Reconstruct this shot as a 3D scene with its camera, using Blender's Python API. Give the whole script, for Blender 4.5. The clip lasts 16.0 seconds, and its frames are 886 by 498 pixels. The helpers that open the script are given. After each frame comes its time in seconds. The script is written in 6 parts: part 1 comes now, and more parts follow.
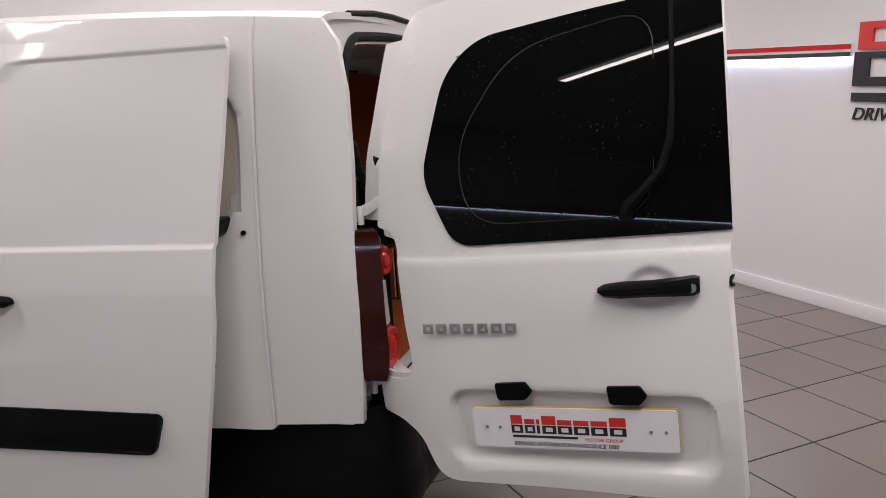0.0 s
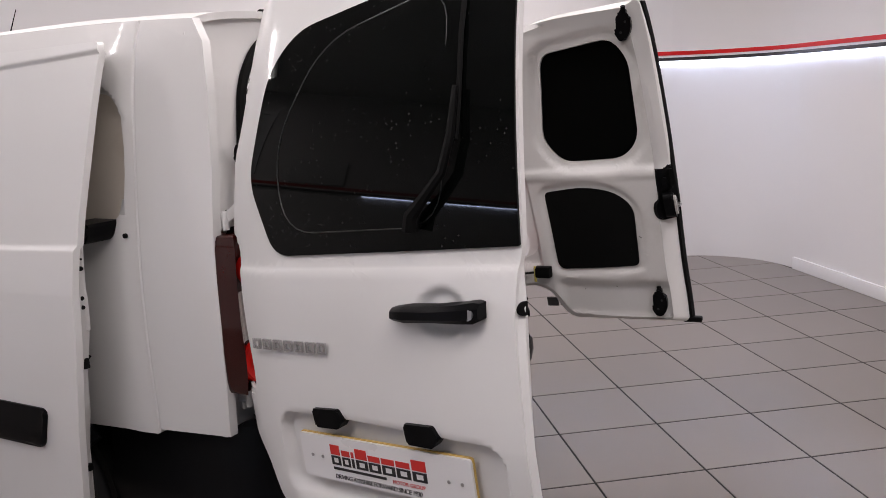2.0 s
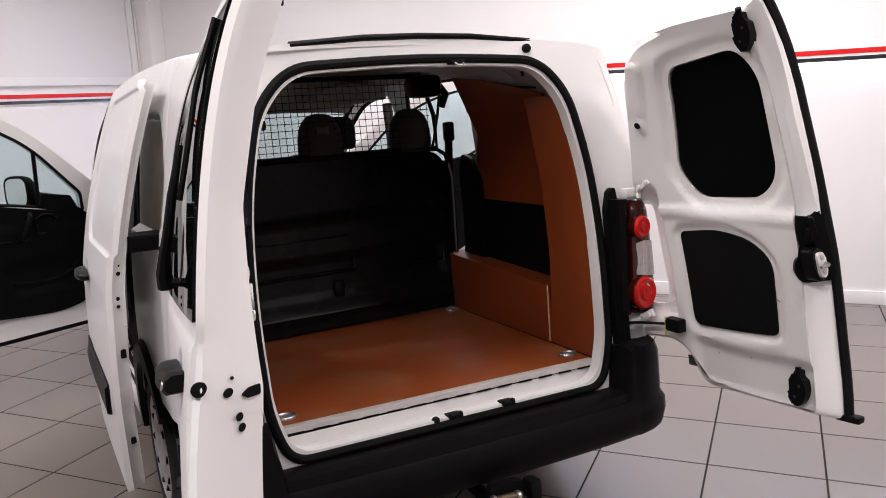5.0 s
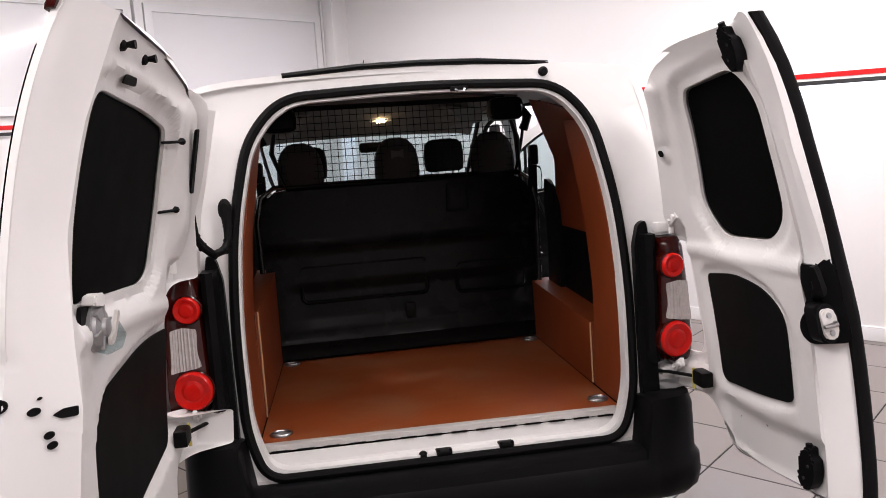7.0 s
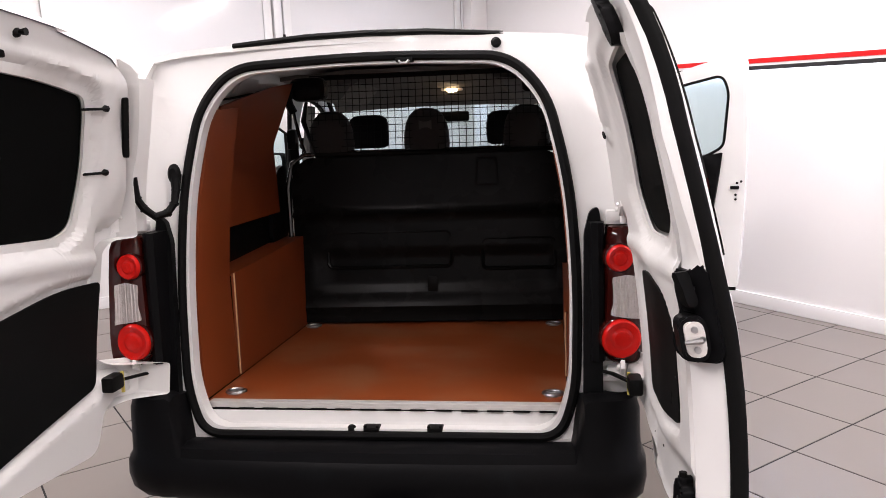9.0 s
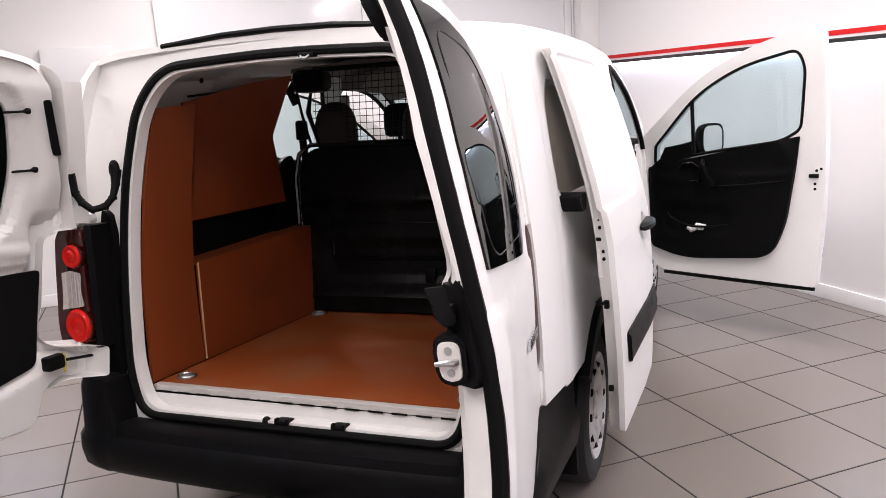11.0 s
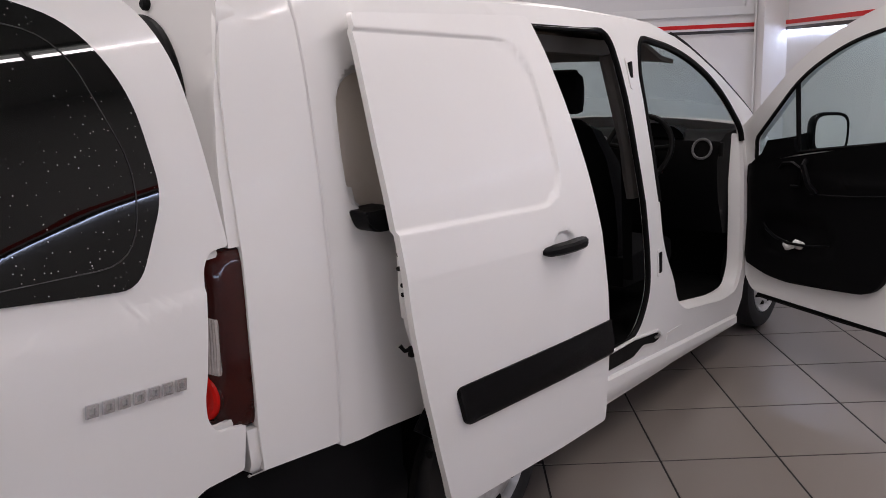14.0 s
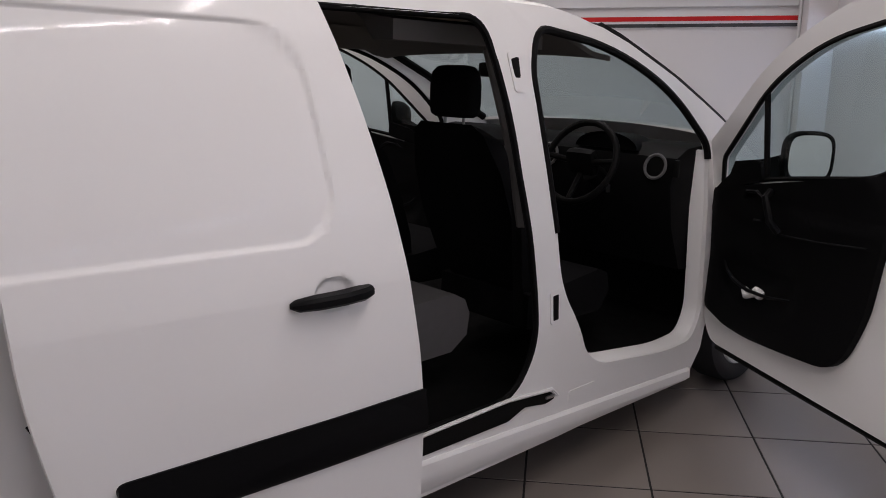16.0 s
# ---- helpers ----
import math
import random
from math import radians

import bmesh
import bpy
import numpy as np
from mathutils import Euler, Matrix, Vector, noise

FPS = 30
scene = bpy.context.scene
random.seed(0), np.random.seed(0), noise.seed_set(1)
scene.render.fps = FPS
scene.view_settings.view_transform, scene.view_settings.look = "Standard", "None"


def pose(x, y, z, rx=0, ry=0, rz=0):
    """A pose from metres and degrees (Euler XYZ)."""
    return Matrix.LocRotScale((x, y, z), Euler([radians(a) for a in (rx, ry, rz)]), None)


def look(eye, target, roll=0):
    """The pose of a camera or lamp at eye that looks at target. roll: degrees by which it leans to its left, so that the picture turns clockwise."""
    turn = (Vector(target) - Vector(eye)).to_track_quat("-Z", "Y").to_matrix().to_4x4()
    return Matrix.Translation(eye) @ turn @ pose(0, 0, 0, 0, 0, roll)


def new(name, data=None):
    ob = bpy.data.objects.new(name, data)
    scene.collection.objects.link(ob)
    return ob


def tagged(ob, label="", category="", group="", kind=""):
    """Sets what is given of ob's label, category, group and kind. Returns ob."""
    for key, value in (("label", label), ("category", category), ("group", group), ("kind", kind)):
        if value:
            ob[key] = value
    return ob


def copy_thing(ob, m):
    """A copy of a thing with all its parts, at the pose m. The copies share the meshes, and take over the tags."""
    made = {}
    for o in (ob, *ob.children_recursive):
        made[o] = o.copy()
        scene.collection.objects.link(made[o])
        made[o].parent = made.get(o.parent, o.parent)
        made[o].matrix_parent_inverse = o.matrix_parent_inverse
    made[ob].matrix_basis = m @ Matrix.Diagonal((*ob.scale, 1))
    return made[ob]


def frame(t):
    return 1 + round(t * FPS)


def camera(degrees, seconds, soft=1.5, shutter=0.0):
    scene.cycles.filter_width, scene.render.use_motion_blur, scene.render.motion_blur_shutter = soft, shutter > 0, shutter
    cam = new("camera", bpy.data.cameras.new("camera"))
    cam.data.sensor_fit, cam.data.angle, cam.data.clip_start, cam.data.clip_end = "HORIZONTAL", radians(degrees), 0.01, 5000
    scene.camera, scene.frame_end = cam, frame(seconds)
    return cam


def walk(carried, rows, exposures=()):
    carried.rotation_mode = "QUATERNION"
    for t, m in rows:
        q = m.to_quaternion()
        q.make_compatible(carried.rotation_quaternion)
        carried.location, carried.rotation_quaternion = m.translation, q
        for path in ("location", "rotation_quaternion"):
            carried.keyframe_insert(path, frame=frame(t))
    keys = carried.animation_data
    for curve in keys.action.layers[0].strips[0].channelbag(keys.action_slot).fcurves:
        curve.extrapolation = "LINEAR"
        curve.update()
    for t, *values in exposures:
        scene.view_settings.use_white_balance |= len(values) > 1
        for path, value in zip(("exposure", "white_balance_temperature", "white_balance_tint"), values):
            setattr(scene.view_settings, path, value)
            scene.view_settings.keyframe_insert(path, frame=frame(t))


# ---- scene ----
cam = camera(58.3, 16.0, soft=0.9)

PATH = [
    (0, (-2.842, -0.775, 1.63), (-0.948, -0.288, 1.211), -0.6),
    (0.5, (-2.692, -0.98, 1.614), (-0.832, -0.376, 1.199), -1.2),
    (1, (-2.578, -1.2, 1.604), (-0.759, -0.47, 1.203), -1.8),
    (1.5, (-2.462, -1.472, 1.617), (-0.72, -0.575, 1.213), -2.0),
    (2, (-2.268, -1.615, 1.579), (-0.606, -0.574, 1.188), -2.4),
    (2.5, (-2.096, -1.736, 1.588), (-0.52, -0.573, 1.183), -2.6),
    (3, (-1.961, -1.919, 1.595), (-0.492, -0.622, 1.193), -2.9),
    (3.5, (-1.805, -2.073, 1.617), (-0.456, -0.655, 1.204), -2.7),
    (4, (-1.58, -2.13, 1.621), (-0.367, -0.596, 1.203), -2.6),
    (4.5, (-1.382, -2.204, 1.639), (-0.323, -0.554, 1.243), -2.5),
    (5, (-1.152, -2.345, 1.653), (-0.298, -0.577, 1.273), -2.9),
    (5.2, (-1.079, -2.364, 1.662), (-0.277, -0.573, 1.277), -2.8),
    (7.3, (-0.220, -2.528, 1.646), (-0.015, -0.562, 1.343), -3.7),
    (7.5, (-0.151, -2.498, 1.633), (0.016, -0.528, 1.334), -3.8),
    (8, (0.073, -2.432, 1.636), (0.101, -0.457, 1.322), -3.9),
    (8.5, (0.287, -2.45, 1.618), (0.183, -0.479, 1.299), -4.2),
    (8.7, (0.396, -2.470, 1.630), (0.233, -0.507, 1.285), -3.3),
    (10.8, (1.362, -2.178, 1.634), (0.667, -0.345, 1.235), -3.9),
    (11, (1.436, -2.147, 1.633), (0.714, -0.325, 1.234), -3.8),
    (11.5, (1.617, -1.959, 1.61), (0.789, -0.184, 1.207), -3.7),
    (12, (1.787, -1.796, 1.624), (0.887, -0.06, 1.202), -3.5),
    (12.5, (2.013, -1.639, 1.632), (1.012, 0.037, 1.197), -3.2),
    (13, (2.162, -1.46, 1.626), (1.055, 0.146, 1.184), -3.3),
    (13.5, (2.258, -1.196, 1.627), (1.037, 0.321, 1.169), -2.9),
    (14, (2.392, -0.959, 1.623), (1.087, 0.485, 1.165), -2.7),
    (14.5, (2.513, -0.705, 1.629), (1.138, 0.668, 1.155), -2.0),
    (15, (2.52, -0.438, 1.619), (1.082, 0.864, 1.131), -1.9),
    (15.5, (2.551, -0.158, 1.632), (1.102, 1.128, 1.134), -0.8),
    (16, (2.6, 0.12, 1.627), (1.137, 1.39, 1.131), -0.3),
]
EXPOSURES = [(0, -0.55), (1.0, -0.5), (2.5, -0.55), (3.5, -0.5), (4.5, -0.25), (5.0, 0.05), (7.5, 0.3), (8.5, 0.42), (11.0, 0.31), (11.5, 0.0), (12.0, -0.45), (12.5, -0.76), (13.5, -0.70), (14.5, -0.95), (15.5, -1.13), (16.0, -1.12)]
walk(cam, [(t, look(eye, target, roll)) for t, eye, target, roll in PATH], EXPOSURES)

# ---- light ----
world = bpy.data.worlds.new("world")
scene.world = world
world.use_nodes = True
world.node_tree.nodes["Background"].inputs[0].default_value = (0.75, 0.78, 0.85, 1)
world.node_tree.nodes["Background"].inputs[1].default_value = 0.05

ROOM = pose(0, 0, 0, 0, 0, 40.5)          # the room's axes: x towards the long striped wall, y towards the glazed wall
CEIL = 3.15


def area(name, m, sx, sy, watts, colour):
    d = bpy.data.lights.new(name, "AREA")
    d.shape, d.size, d.size_y, d.energy, d.color = "RECTANGLE", sx, sy, watts, colour
    ob = new(name, d)
    ob.matrix_world = m
    return ob


BATTENS = [(-2.45, 1.65), (-2.45, 0.08), (-2.45, -1.49), (-0.2, -2.2), (0.0, 0.4), (0.0, 3.3), (2.6, -1.4), (2.6, 0.17), (2.2, 2.7)]
for bx, by in BATTENS:
    area("ceiling_light_lamp", ROOM @ pose(bx, by, CEIL - 0.085), 0.06, 1.5, 36, (1.0, 0.902, 0.912))

# ---- materials ----


def nodes_of(name):
    m = bpy.data.materials.new(name)
    m.use_nodes = True
    return m, m.node_tree.nodes, m.node_tree.links, m.node_tree.nodes["Principled BSDF"]


def surface(name, colour, rough=0.5, metal=0.0, vary=0.05, scale=6.0, fine=180.0, bump=0.0, coat=0.0, per_object=0.0, spec=0.5, dirt=None, rough_vary=0.08):
    """Colour with variation at two scales, roughness variation and fine relief."""
    m, n, l, b = nodes_of(name)
    tc = n.new("ShaderNodeTexCoord")
    big, small = n.new("ShaderNodeTexNoise"), n.new("ShaderNodeTexNoise")
    big.inputs["Scale"].default_value, small.inputs["Scale"].default_value = scale, fine
    big.inputs["Detail"].default_value = 6
    vec = tc.outputs["Object"]
    if per_object:
        shift, own = n.new("ShaderNodeVectorMath"), n.new("ShaderNodeObjectInfo")
        shift.operation = "MULTIPLY_ADD"
        shift.inputs[1].default_value = (37.0, 53.0, 0.0)
        l.new(own.outputs["Random"], shift.inputs[0])
        l.new(tc.outputs["Object"], shift.inputs[2])
        vec = shift.outputs[0]
    for t in (big, small):
        l.new(vec, t.inputs["Vector"])
    mix = n.new("ShaderNodeMixRGB")
    mix.inputs[1].default_value = (*[c * (1 - vary) for c in colour], 1)
    mix.inputs[2].default_value = (*[min(1, c * (1 + vary)) for c in colour], 1)
    add = n.new("ShaderNodeMath")
    add.operation = "MULTIPLY_ADD"
    add.inputs[1].default_value = 0.35
    l.new(small.outputs["Fac"], add.inputs[0])
    sub = n.new("ShaderNodeMath")
    sub.operation = "MULTIPLY"
    sub.inputs[1].default_value = 0.65
    l.new(big.outputs["Fac"], sub.inputs[0])
    l.new(sub.outputs[0], add.inputs[2])
    l.new(add.outputs[0], mix.inputs[0])
    out = mix.outputs[0]
    if per_object:
        info = n.new("ShaderNodeObjectInfo")
        hsv = n.new("ShaderNodeHueSaturation")
        mr = n.new("ShaderNodeMapRange")
        mr.inputs["To Min"].default_value, mr.inputs["To Max"].default_value = 1 - per_object, 1 + per_object
        l.new(info.outputs["Random"], mr.inputs["Value"])
        l.new(mr.outputs[0], hsv.inputs["Value"])
        l.new(out, hsv.inputs["Color"])
        out = hsv.outputs[0]
    if dirt:
        tex = n.new("ShaderNodeTexNoise")
        tex.inputs["Scale"].default_value, tex.inputs["Detail"].default_value = dirt[1], 8
        l.new(tc.outputs["Object"], tex.inputs["Vector"])
        ramp = n.new("ShaderNodeValToRGB")
        ramp.color_ramp.elements[0].position, ramp.color_ramp.elements[1].position = dirt[2], dirt[2] + 0.14
        l.new(tex.outputs["Fac"], ramp.inputs[0])
        dm = n.new("ShaderNodeMixRGB")
        dm.inputs[2].default_value = (*dirt[0], 1)
        amount = n.new("ShaderNodeMath")
        amount.operation = "MULTIPLY"
        amount.inputs[1].default_value = dirt[3]
        l.new(ramp.outputs[0], amount.inputs[0])
        l.new(amount.outputs[0], dm.inputs[0])
        l.new(out, dm.inputs[1])
        out = dm.outputs[0]
    l.new(out, b.inputs["Base Color"])
    rr = n.new("ShaderNodeMapRange")
    rr.inputs["To Min"].default_value, rr.inputs["To Max"].default_value = max(0.0, rough - rough_vary), min(1.0, rough + rough_vary)
    l.new(big.outputs["Fac"], rr.inputs["Value"])
    l.new(rr.outputs[0], b.inputs["Roughness"])
    b.inputs["Metallic"].default_value = metal
    b.inputs["Specular IOR Level"].default_value = spec
    b.inputs["Coat Weight"].default_value = coat
    b.inputs["Coat Roughness"].default_value = 0.04
    if bump:
        bp = n.new("ShaderNodeBump")
        bp.inputs["Strength"].default_value, bp.inputs["Distance"].default_value = bump, 0.002
        l.new(small.outputs["Fac"], bp.inputs["Height"])
        l.new(bp.outputs[0], b.inputs["Normal"])
    return m


def glow(name, colour, strength):
    m, n, l, b = nodes_of(name)
    b.inputs["Base Color"].default_value = (*colour, 1)
    b.inputs["Emission Color"].default_value = (*colour, 1)
    b.inputs["Emission Strength"].default_value = strength
    return m


def clear_glass(name, tint, rough=0.0, see=0.9):
    """A thin pane: mostly see-through, with a reflection that grows at grazing angles."""
    m, n, l, b = nodes_of(name)
    tr, gl, mx, lw = n.new("ShaderNodeBsdfTransparent"), n.new("ShaderNodeBsdfGlossy"), n.new("ShaderNodeMixShader"), n.new("ShaderNodeLayerWeight")
    pw, ma = n.new("ShaderNodeMath"), n.new("ShaderNodeMath")
    tr.inputs[0].default_value = (*[c * see for c in tint], 1)
    gl.inputs["Roughness"].default_value = rough
    pw.operation, ma.operation = "POWER", "MULTIPLY_ADD"
    pw.inputs[1].default_value, ma.inputs[1].default_value, ma.inputs[2].default_value = 4.0, 0.6, 0.035
    l.new(lw.outputs["Facing"], pw.inputs[0])
    l.new(pw.outputs[0], ma.inputs[0])
    l.new(ma.outputs[0], mx.inputs[0])
    l.new(tr.outputs[0], mx.inputs[1])
    l.new(gl.outputs[0], mx.inputs[2])
    l.new(mx.outputs[0], n["Material Output"].inputs[0])
    return m


def dark_glass(name, spot, low, spec):
    """Blacked-out window glass, with dried water drops as fine relief."""
    m, n, l, b = nodes_of(name)
    b.inputs["Base Color"].default_value = (0.0018, 0.0022, 0.002, 1)
    b.inputs["Roughness"].default_value = 0.02
    b.inputs["Specular IOR Level"].default_value = spec
    tc, vor, ramp, bp = n.new("ShaderNodeTexCoord"), n.new("ShaderNodeTexVoronoi"), n.new("ShaderNodeValToRGB"), n.new("ShaderNodeBump")
    noi, gate = n.new("ShaderNodeTexNoise"), n.new("ShaderNodeMath")
    vor.inputs["Scale"].default_value = 75
    noi.inputs["Scale"].default_value = 5
    l.new(tc.outputs["Object"], vor.inputs["Vector"])
    l.new(tc.outputs["Object"], noi.inputs["Vector"])
    e = ramp.color_ramp.elements
    e[0].position, e[0].color = 0.06, (1, 1, 1, 1)
    e[1].position, e[1].color = 0.14, (0, 0, 0, 1)
    l.new(vor.outputs["Distance"], ramp.inputs[0])
    r2 = n.new("ShaderNodeValToRGB")
    r2.color_ramp.elements[0].position, r2.color_ramp.elements[1].position = low, low + 0.12
    l.new(noi.outputs["Fac"], r2.inputs[0])
    gate.operation = "MULTIPLY"
    l.new(ramp.outputs[0], gate.inputs[0])
    l.new(r2.outputs[0], gate.inputs[1])
    bp.inputs["Strength"].default_value, bp.inputs["Distance"].default_value = 0.012, 0.0005
    l.new(gate.outputs[0], bp.inputs["Height"])
    l.new(bp.outputs[0], b.inputs["Normal"])
    spots = n.new("ShaderNodeMixRGB")
    spots.inputs[1].default_value, spots.inputs[2].default_value = (0.0018, 0.0022, 0.002, 1), (spot, spot, spot * 0.95, 1)
    l.new(gate.outputs[0], spots.inputs[0])
    l.new(spots.outputs[0], b.inputs["Base Color"])
    return m


WHITE = surface("white_van_paint", (0.76, 0.755, 0.74), 0.42, vary=0.015, scale=3, fine=60, coat=0.24, spec=0.45, rough_vary=0.05)
# the white of inner faces: base colour lowered for their shade, plus dirt spots
WHITE_IN = surface("white_inner_paint_shaded", (0.63, 0.625, 0.61), 0.45, vary=0.03, scale=5, fine=90, coat=0.04, dirt=((0.33, 0.30, 0.27), 5.0, 0.60, 0.35))
BLACK = surface("black_textured_plastic", (0.0045, 0.0045, 0.005), 0.37, vary=0.15, scale=9, fine=700, bump=0.16, spec=0.06, dirt=((0.008, 0.010, 0.011), 4, 0.58, 0.5))
RUBBER = surface("black_rubber", (0.0035, 0.0035, 0.0035), 0.55, vary=0.15, scale=20, fine=300, bump=0.1, spec=0.10)
TRIM = surface("dark_grey_trim", (0.0032, 0.0032, 0.0035), 0.55, vary=0.12, scale=12, fine=500, bump=0.2, spec=0.07)
BLANK = surface("black_window_backing", (0.0014, 0.0016, 0.0015), 0.6, vary=0.2, scale=12, fine=300, spec=0.05)
FABRIC = surface("dark_seat_fabric", (0.006, 0.006, 0.0065), 0.9, vary=0.2, scale=25, fine=900, bump=0.4, spec=0.06)
GREYK = surface("dark_grey_cloth", (0.020, 0.020, 0.020), 0.9, vary=0.25, scale=60, fine=500, bump=0.4)
SEATBACK = surface("black_seat_back", (0.0036, 0.0038, 0.0037), 0.27, vary=0.2, scale=6, fine=400, bump=0.10, spec=0.10, dirt=((0.006, 0.006, 0.006), 3, 0.55, 0.6))
GREYCLOTH = surface("grey_seat_cloth", (0.07, 0.068, 0.068), 0.95, vary=0.15, scale=30, fine=900, bump=0.4, spec=0.1)
PANEL = surface("black_lining_board", (0.003, 0.0034, 0.0034), 0.6, vary=0.15, scale=10, fine=350, bump=0.15, spec=0.10)
PLY = surface("orange_brown_plywood", (0.212, 0.043, 0.0095), 0.45, vary=0.22, scale=3.5, fine=160, bump=0.1, dirt=((0.15, 0.036, 0.012), 2.6, 0.55, 0.6))
PLYF = surface("worn_plywood_floor", (0.272, 0.062, 0.015), 0.42, vary=0.25, scale=4.5, fine=220, bump=0.1, dirt=((0.30, 0.125, 0.055), 3.2, 0.47, 0.55))
STRIP = surface("worn_aluminium_edging", (0.62, 0.60, 0.57), 0.42, metal=0.25, vary=0.12, scale=25, fine=300, bump=0.1)
PLYEDGE = surface("plywood_edge", (0.55, 0.34, 0.18), 0.7, vary=0.2, scale=30, fine=300)
GLASSB = dark_glass("blacked_out_glass", 0.10, 0.47, 0.125)
GLASSR = dark_glass("blacked_out_glass_with_drops", 0.34, 0.40, 0.25)
GLASS = clear_glass("clear_window_glass", (0.86, 0.95, 0.96))
CHROME = surface("chrome", (0.62, 0.62, 0.63), 0.14, metal=1.0, vary=0.03)
MIRROR = surface("mirror_silver", (0.80, 0.82, 0.82), 0.02, metal=1.0, vary=0.01, rough_vary=0.01)
STEEL = surface("bare_steel", (0.42, 0.42, 0.42), 0.35, metal=1.0, vary=0.1, scale=20)
GALV = surface("grey_cast_metal", (0.34, 0.34, 0.34), 0.45, metal=0.6, vary=0.1, scale=30)
BRONZE = surface("tarnished_bronze", (0.10, 0.075, 0.05), 0.45, metal=0.7, vary=0.2, scale=30)
BEIGE = surface("beige_recess_face", (0.66, 0.60, 0.52), 0.55, vary=0.05, scale=5, fine=120, spec=0.3, dirt=((0.50, 0.43, 0.34), 4.0, 0.50, 0.45))
WHITEPL = surface("white_plastic", (0.72, 0.72, 0.70), 0.4, vary=0.05)
YELLOW = surface("yellow_plastic", (0.55, 0.47, 0.10), 0.5, vary=0.1)
WHEELP = surface("silver_wheel_paint", (0.60, 0.60, 0.60), 0.35, metal=0.25, vary=0.08, scale=14, dirt=((0.12, 0.11, 0.10), 9, 0.5, 0.5))
TYRE = surface("tyre_rubber", (0.014, 0.014, 0.015), 0.8, vary=0.2, scale=16, fine=240, bump=0.2)
RED = surface("red_lamp_lens", (0.56, 0.008, 0.005), 0.22, vary=0.18, scale=30, fine=260, bump=0.12, coat=0.08, spec=0.18)
DARKRED = surface("dark_red_lamp_lens", (0.032, 0.003, 0.002), 0.07, vary=0.5, scale=14, coat=0.0, spec=0.35, rough_vary=0.03)
GLOSSK = surface("black_gloss_paint", (0.012, 0.012, 0.012), 0.18, vary=0.2, coat=0.3)
CLEARL = surface("clear_lamp_lens", (0.54, 0.50, 0.48), 0.20, metal=0.40, vary=0.35, scale=60, fine=300, bump=0.5, coat=0.6)
PLATEW = surface("white_plate", (0.80, 0.80, 0.80), 0.3, vary=0.02, coat=0.3)
PLATEY = surface("plate_edge", (0.62, 0.42, 0.12), 0.4, vary=0.1)
LOGORED = surface("red_print", (0.62, 0.03, 0.025), 0.4, vary=0.05)
LOGOBLK = surface("black_print", (0.014, 0.014, 0.016), 0.4, vary=0.05)
WALLP = surface("white_wall_paint", (0.76, 0.745, 0.74), 0.55, vary=0.02, scale=1.2, fine=220, bump=0.06)
WALLD = surface("charcoal_wall_paint", (0.035, 0.036, 0.04), 0.6, vary=0.05, scale=1.2, fine=220, bump=0.06)
CEILP = surface("white_ceiling_paint", (0.80, 0.80, 0.79), 0.8, vary=0.02, scale=1.5, fine=150)
SKIRT = surface("white_gloss_skirting", (0.80, 0.79, 0.79), 0.35, vary=0.02, scale=4)
FROST = surface("white_glossy_panel", (0.70, 0.70, 0.71), 0.12, vary=0.01, scale=2, coat=0.4)
ALUW = surface("white_metal_frame", (0.72, 0.72, 0.72), 0.35, vary=0.03)
BANDR = surface("red_band", (0.60, 0.008, 0.009), 0.35, vary=0.04, coat=0.0, spec=0.3)
BANDK = surface("black_band", (0.012, 0.012, 0.013), 0.3, vary=0.05, coat=0.3)
TILE = surface("grey_floor_tile", (0.190, 0.164, 0.146), 0.30, vary=0.045, scale=2.2, fine=150, bump=0.05, per_object=0.05, rough_vary=0.035)
GROUT = surface("dark_grout", (0.012, 0.011, 0.011), 0.9, vary=0.2, scale=20)
LED = glow("cool_led", (0.62, 0.72, 1.0), 74.0)
TUBE = glow("lamp_diffuser", (1.0, 0.98, 0.95), 6.0)
DOME = glow("warm_courtesy_lamp", (1.0, 0.66, 0.36), 34.0)
PANELINE = surface("grey_frit_line", (0.009, 0.010, 0.010), 0.4, vary=0.2, scale=30)
VENTR = surface("satin_grey_ring", (0.10, 0.10, 0.10), 0.35, vary=0.1)
HEAD = surface("grey_headlining", (0.17, 0.165, 0.155), 0.95, vary=0.08, scale=20, fine=600, bump=0.2, spec=0.1)

# ---- mesh tools ----


def link(name, bm, mat, parent=None, label="", smooth=35, m=None):
    bmesh.ops.recalc_face_normals(bm, faces=bm.faces[:])
    me = bpy.data.meshes.new(name)
    bm.to_mesh(me)
    bm.free()
    if mat:
        me.materials.append(mat)
    if smooth:
        me.polygons.foreach_set("use_smooth", [True] * len(me.polygons))
        me.set_sharp_from_angle(angle=radians(smooth))
    ob = new(name, me)
    if parent:
        ob.parent = parent
    if m is not None:
        ob.matrix_basis = m
    if label:
        ob["label"] = label
    return ob


def part(name, bm, mat, parent, label="", smooth=35, m=None):
    return link(name, bm, mat, parent, label, smooth, m)


